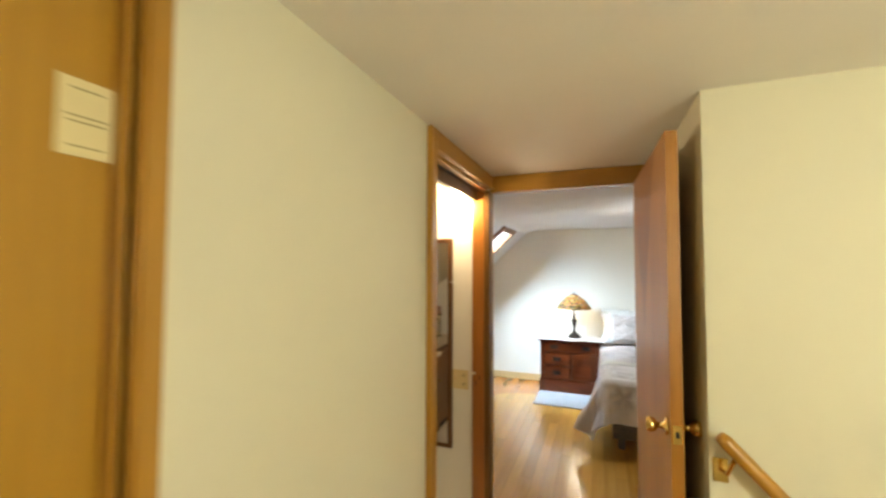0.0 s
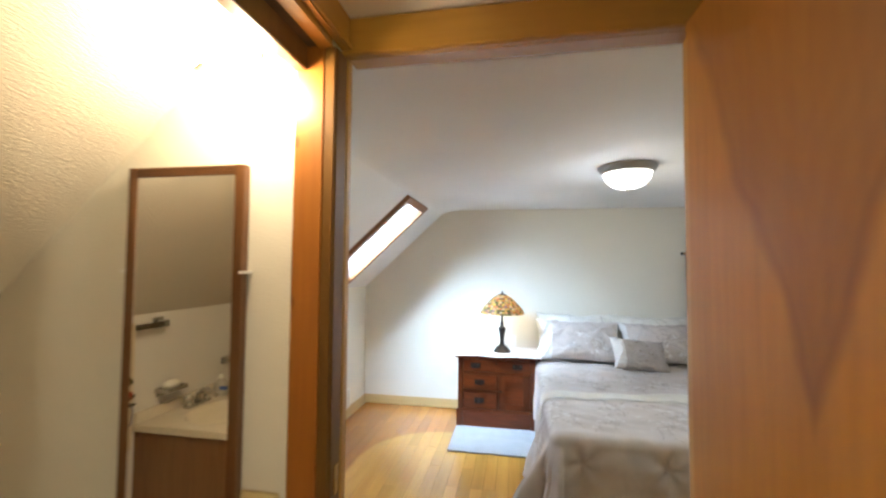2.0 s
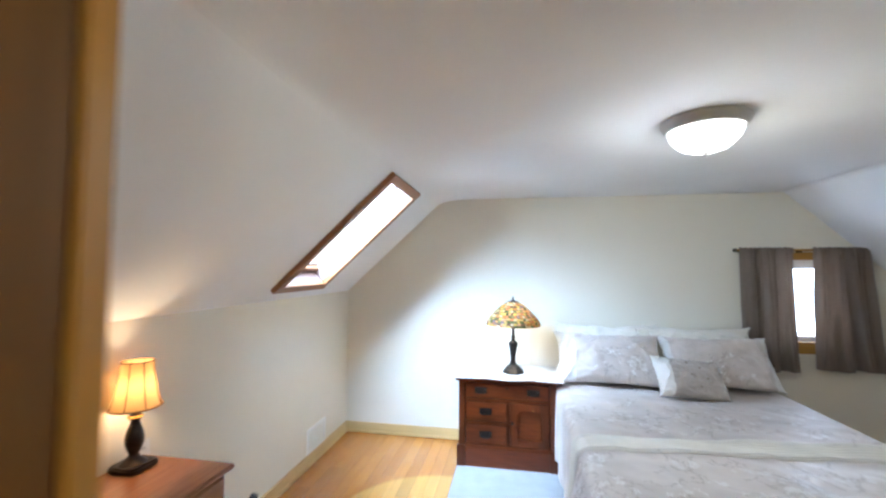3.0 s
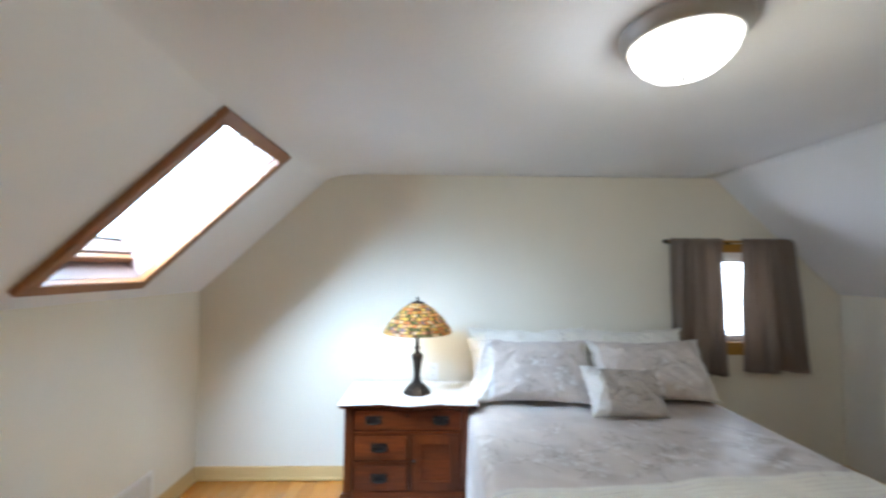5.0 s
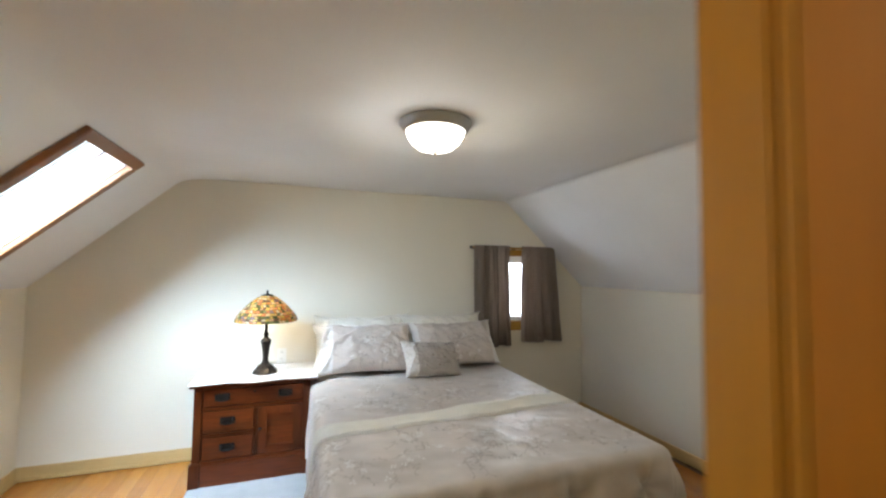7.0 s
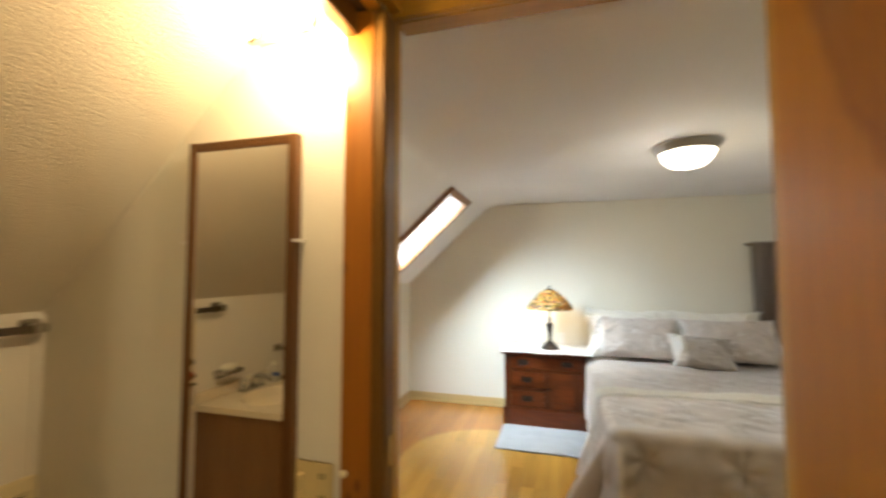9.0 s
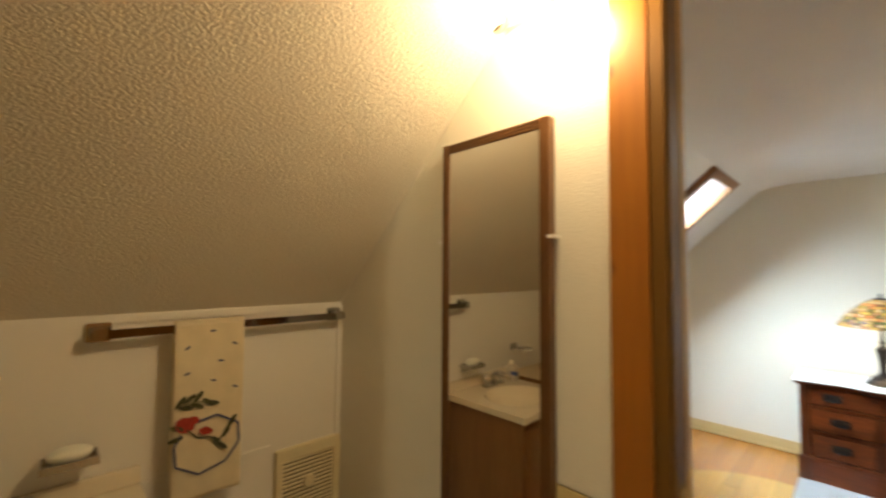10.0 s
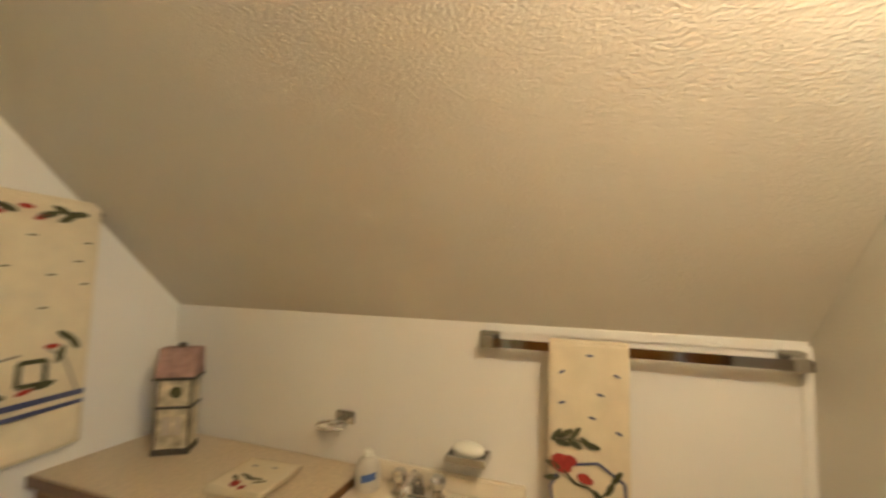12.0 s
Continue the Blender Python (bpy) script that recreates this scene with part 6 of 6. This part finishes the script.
# heater grille in the knee wall, corner strip
ht = thing("wall_heater", (XL, 2.235, 0.595), label="ivory wall heater with a louvred grille", category="heater")
piece("frame", [(0, 0.018, -0.122, 0.122, 0.125, 0.165), (0, 0.018, -0.122, 0.122, -0.165, -0.125), (0, 0.018, -0.122, -0.095, -0.125, 0.125), (0, 0.018, 0.095, 0.122, -0.125, 0.125)], M_IVORY, ht, bevel=0.003)
piece("recess", [(0.0005, 0.004, -0.095, 0.095, -0.125, 0.125)], M_DARKT, ht)
for k in range(18):
    bm = bmesh.new()
    box(bm, -0.004, 0.004, -0.095, 0.095, -0.0022, 0.0022, pose(0.010, 0, -0.117 + 0.0138 * k, 0, 25, 0))
    part("slat", bm, M_IVORY, ht)
bm = bmesh.new()
lathe(bm, [(0.0, 0.0), (0.022, 0.0), (0.020, 0.006), (0.0, 0.008)], 20, pose(0.014, 0, 0.03, 0, 90, 0))
part("emblem", bm, M_IVORY, ht)
structure("bath_panel", [(XL, XL + 0.005, 1.74, 2.098, 0, 0.785)], M_PANEL, "white access panel on the knee wall")
structure("corner_strip", [(XL, XL + 0.010, 2.340, 2.36, 0, ZK - 0.01)], M_PANEL, "white plastic corner strip")
# pale light thrown up by the towel bar, built as a thin white strip
structure("edge_strip", [(XL, XL + 0.006, 1.62, 2.340, ZK - 0.024, ZK - 0.002)], M_PANEL, "white strip standing in for light reflected up by the towel bar")

# ---- bedroom floorboards ----
random.seed(8)
BW = 0.0832
lengths = (0.62, 0.86, 1.10, 1.42, 1.78)
fl = structure("floor_bedroom", [(XL - 0.01, XR + 0.01, YD + 0.002, YF + 0.01, -0.011, -0.0085)], M_SUB, "varnished reddish oak strip floor")
boards = {}


def board(length):
    if length not in boards:
        bm = bmesh.new()
        g2 = 0.0012
        w, e = BW / 2 - 0.0004, 0.0010
        lo = [(-w, 0), (w, 0), (w, length - 0.0008), (-w, length - 0.0008)]
        hi = [(-w + g2, g2), (w - g2, g2), (w - g2, length - 0.0008 - g2), (-w + g2, length - 0.0008 - g2)]
        a = [bm.verts.new((x, y, -0.0085)) for x, y in lo]
        b = [bm.verts.new((x, y, -e)) for x, y in lo]
        c = [bm.verts.new((x, y, 0.0)) for x, y in hi]
        bm.faces.new(c)
        for r0, r1 in ((a, b), (b, c)):
            for i in range(4):
                bm.faces.new((r0[i], r0[(i + 1) % 4], r1[(i + 1) % 4], r1[i]))
        boards[length] = mesh_of("floorboard", bm, M_FLOOR)
    return boards[length]


ncol = int((XR - XL) / BW) + 1
for i in range(ncol):
    x = XL + BW * (i + 0.5)
    if x + BW / 2 > XR + 0.01:
        continue
    y = YD + 0.004
    while y < YF - 0.03:
        left = YF - 0.004 - y
        L = random.choice(lengths)
        L = round(left, 3) if left - L < 0.3 else L
        ob = new("floorboard", board(L))
        ob.location = (x, y, 0)
        ob.parent = fl
        y += L
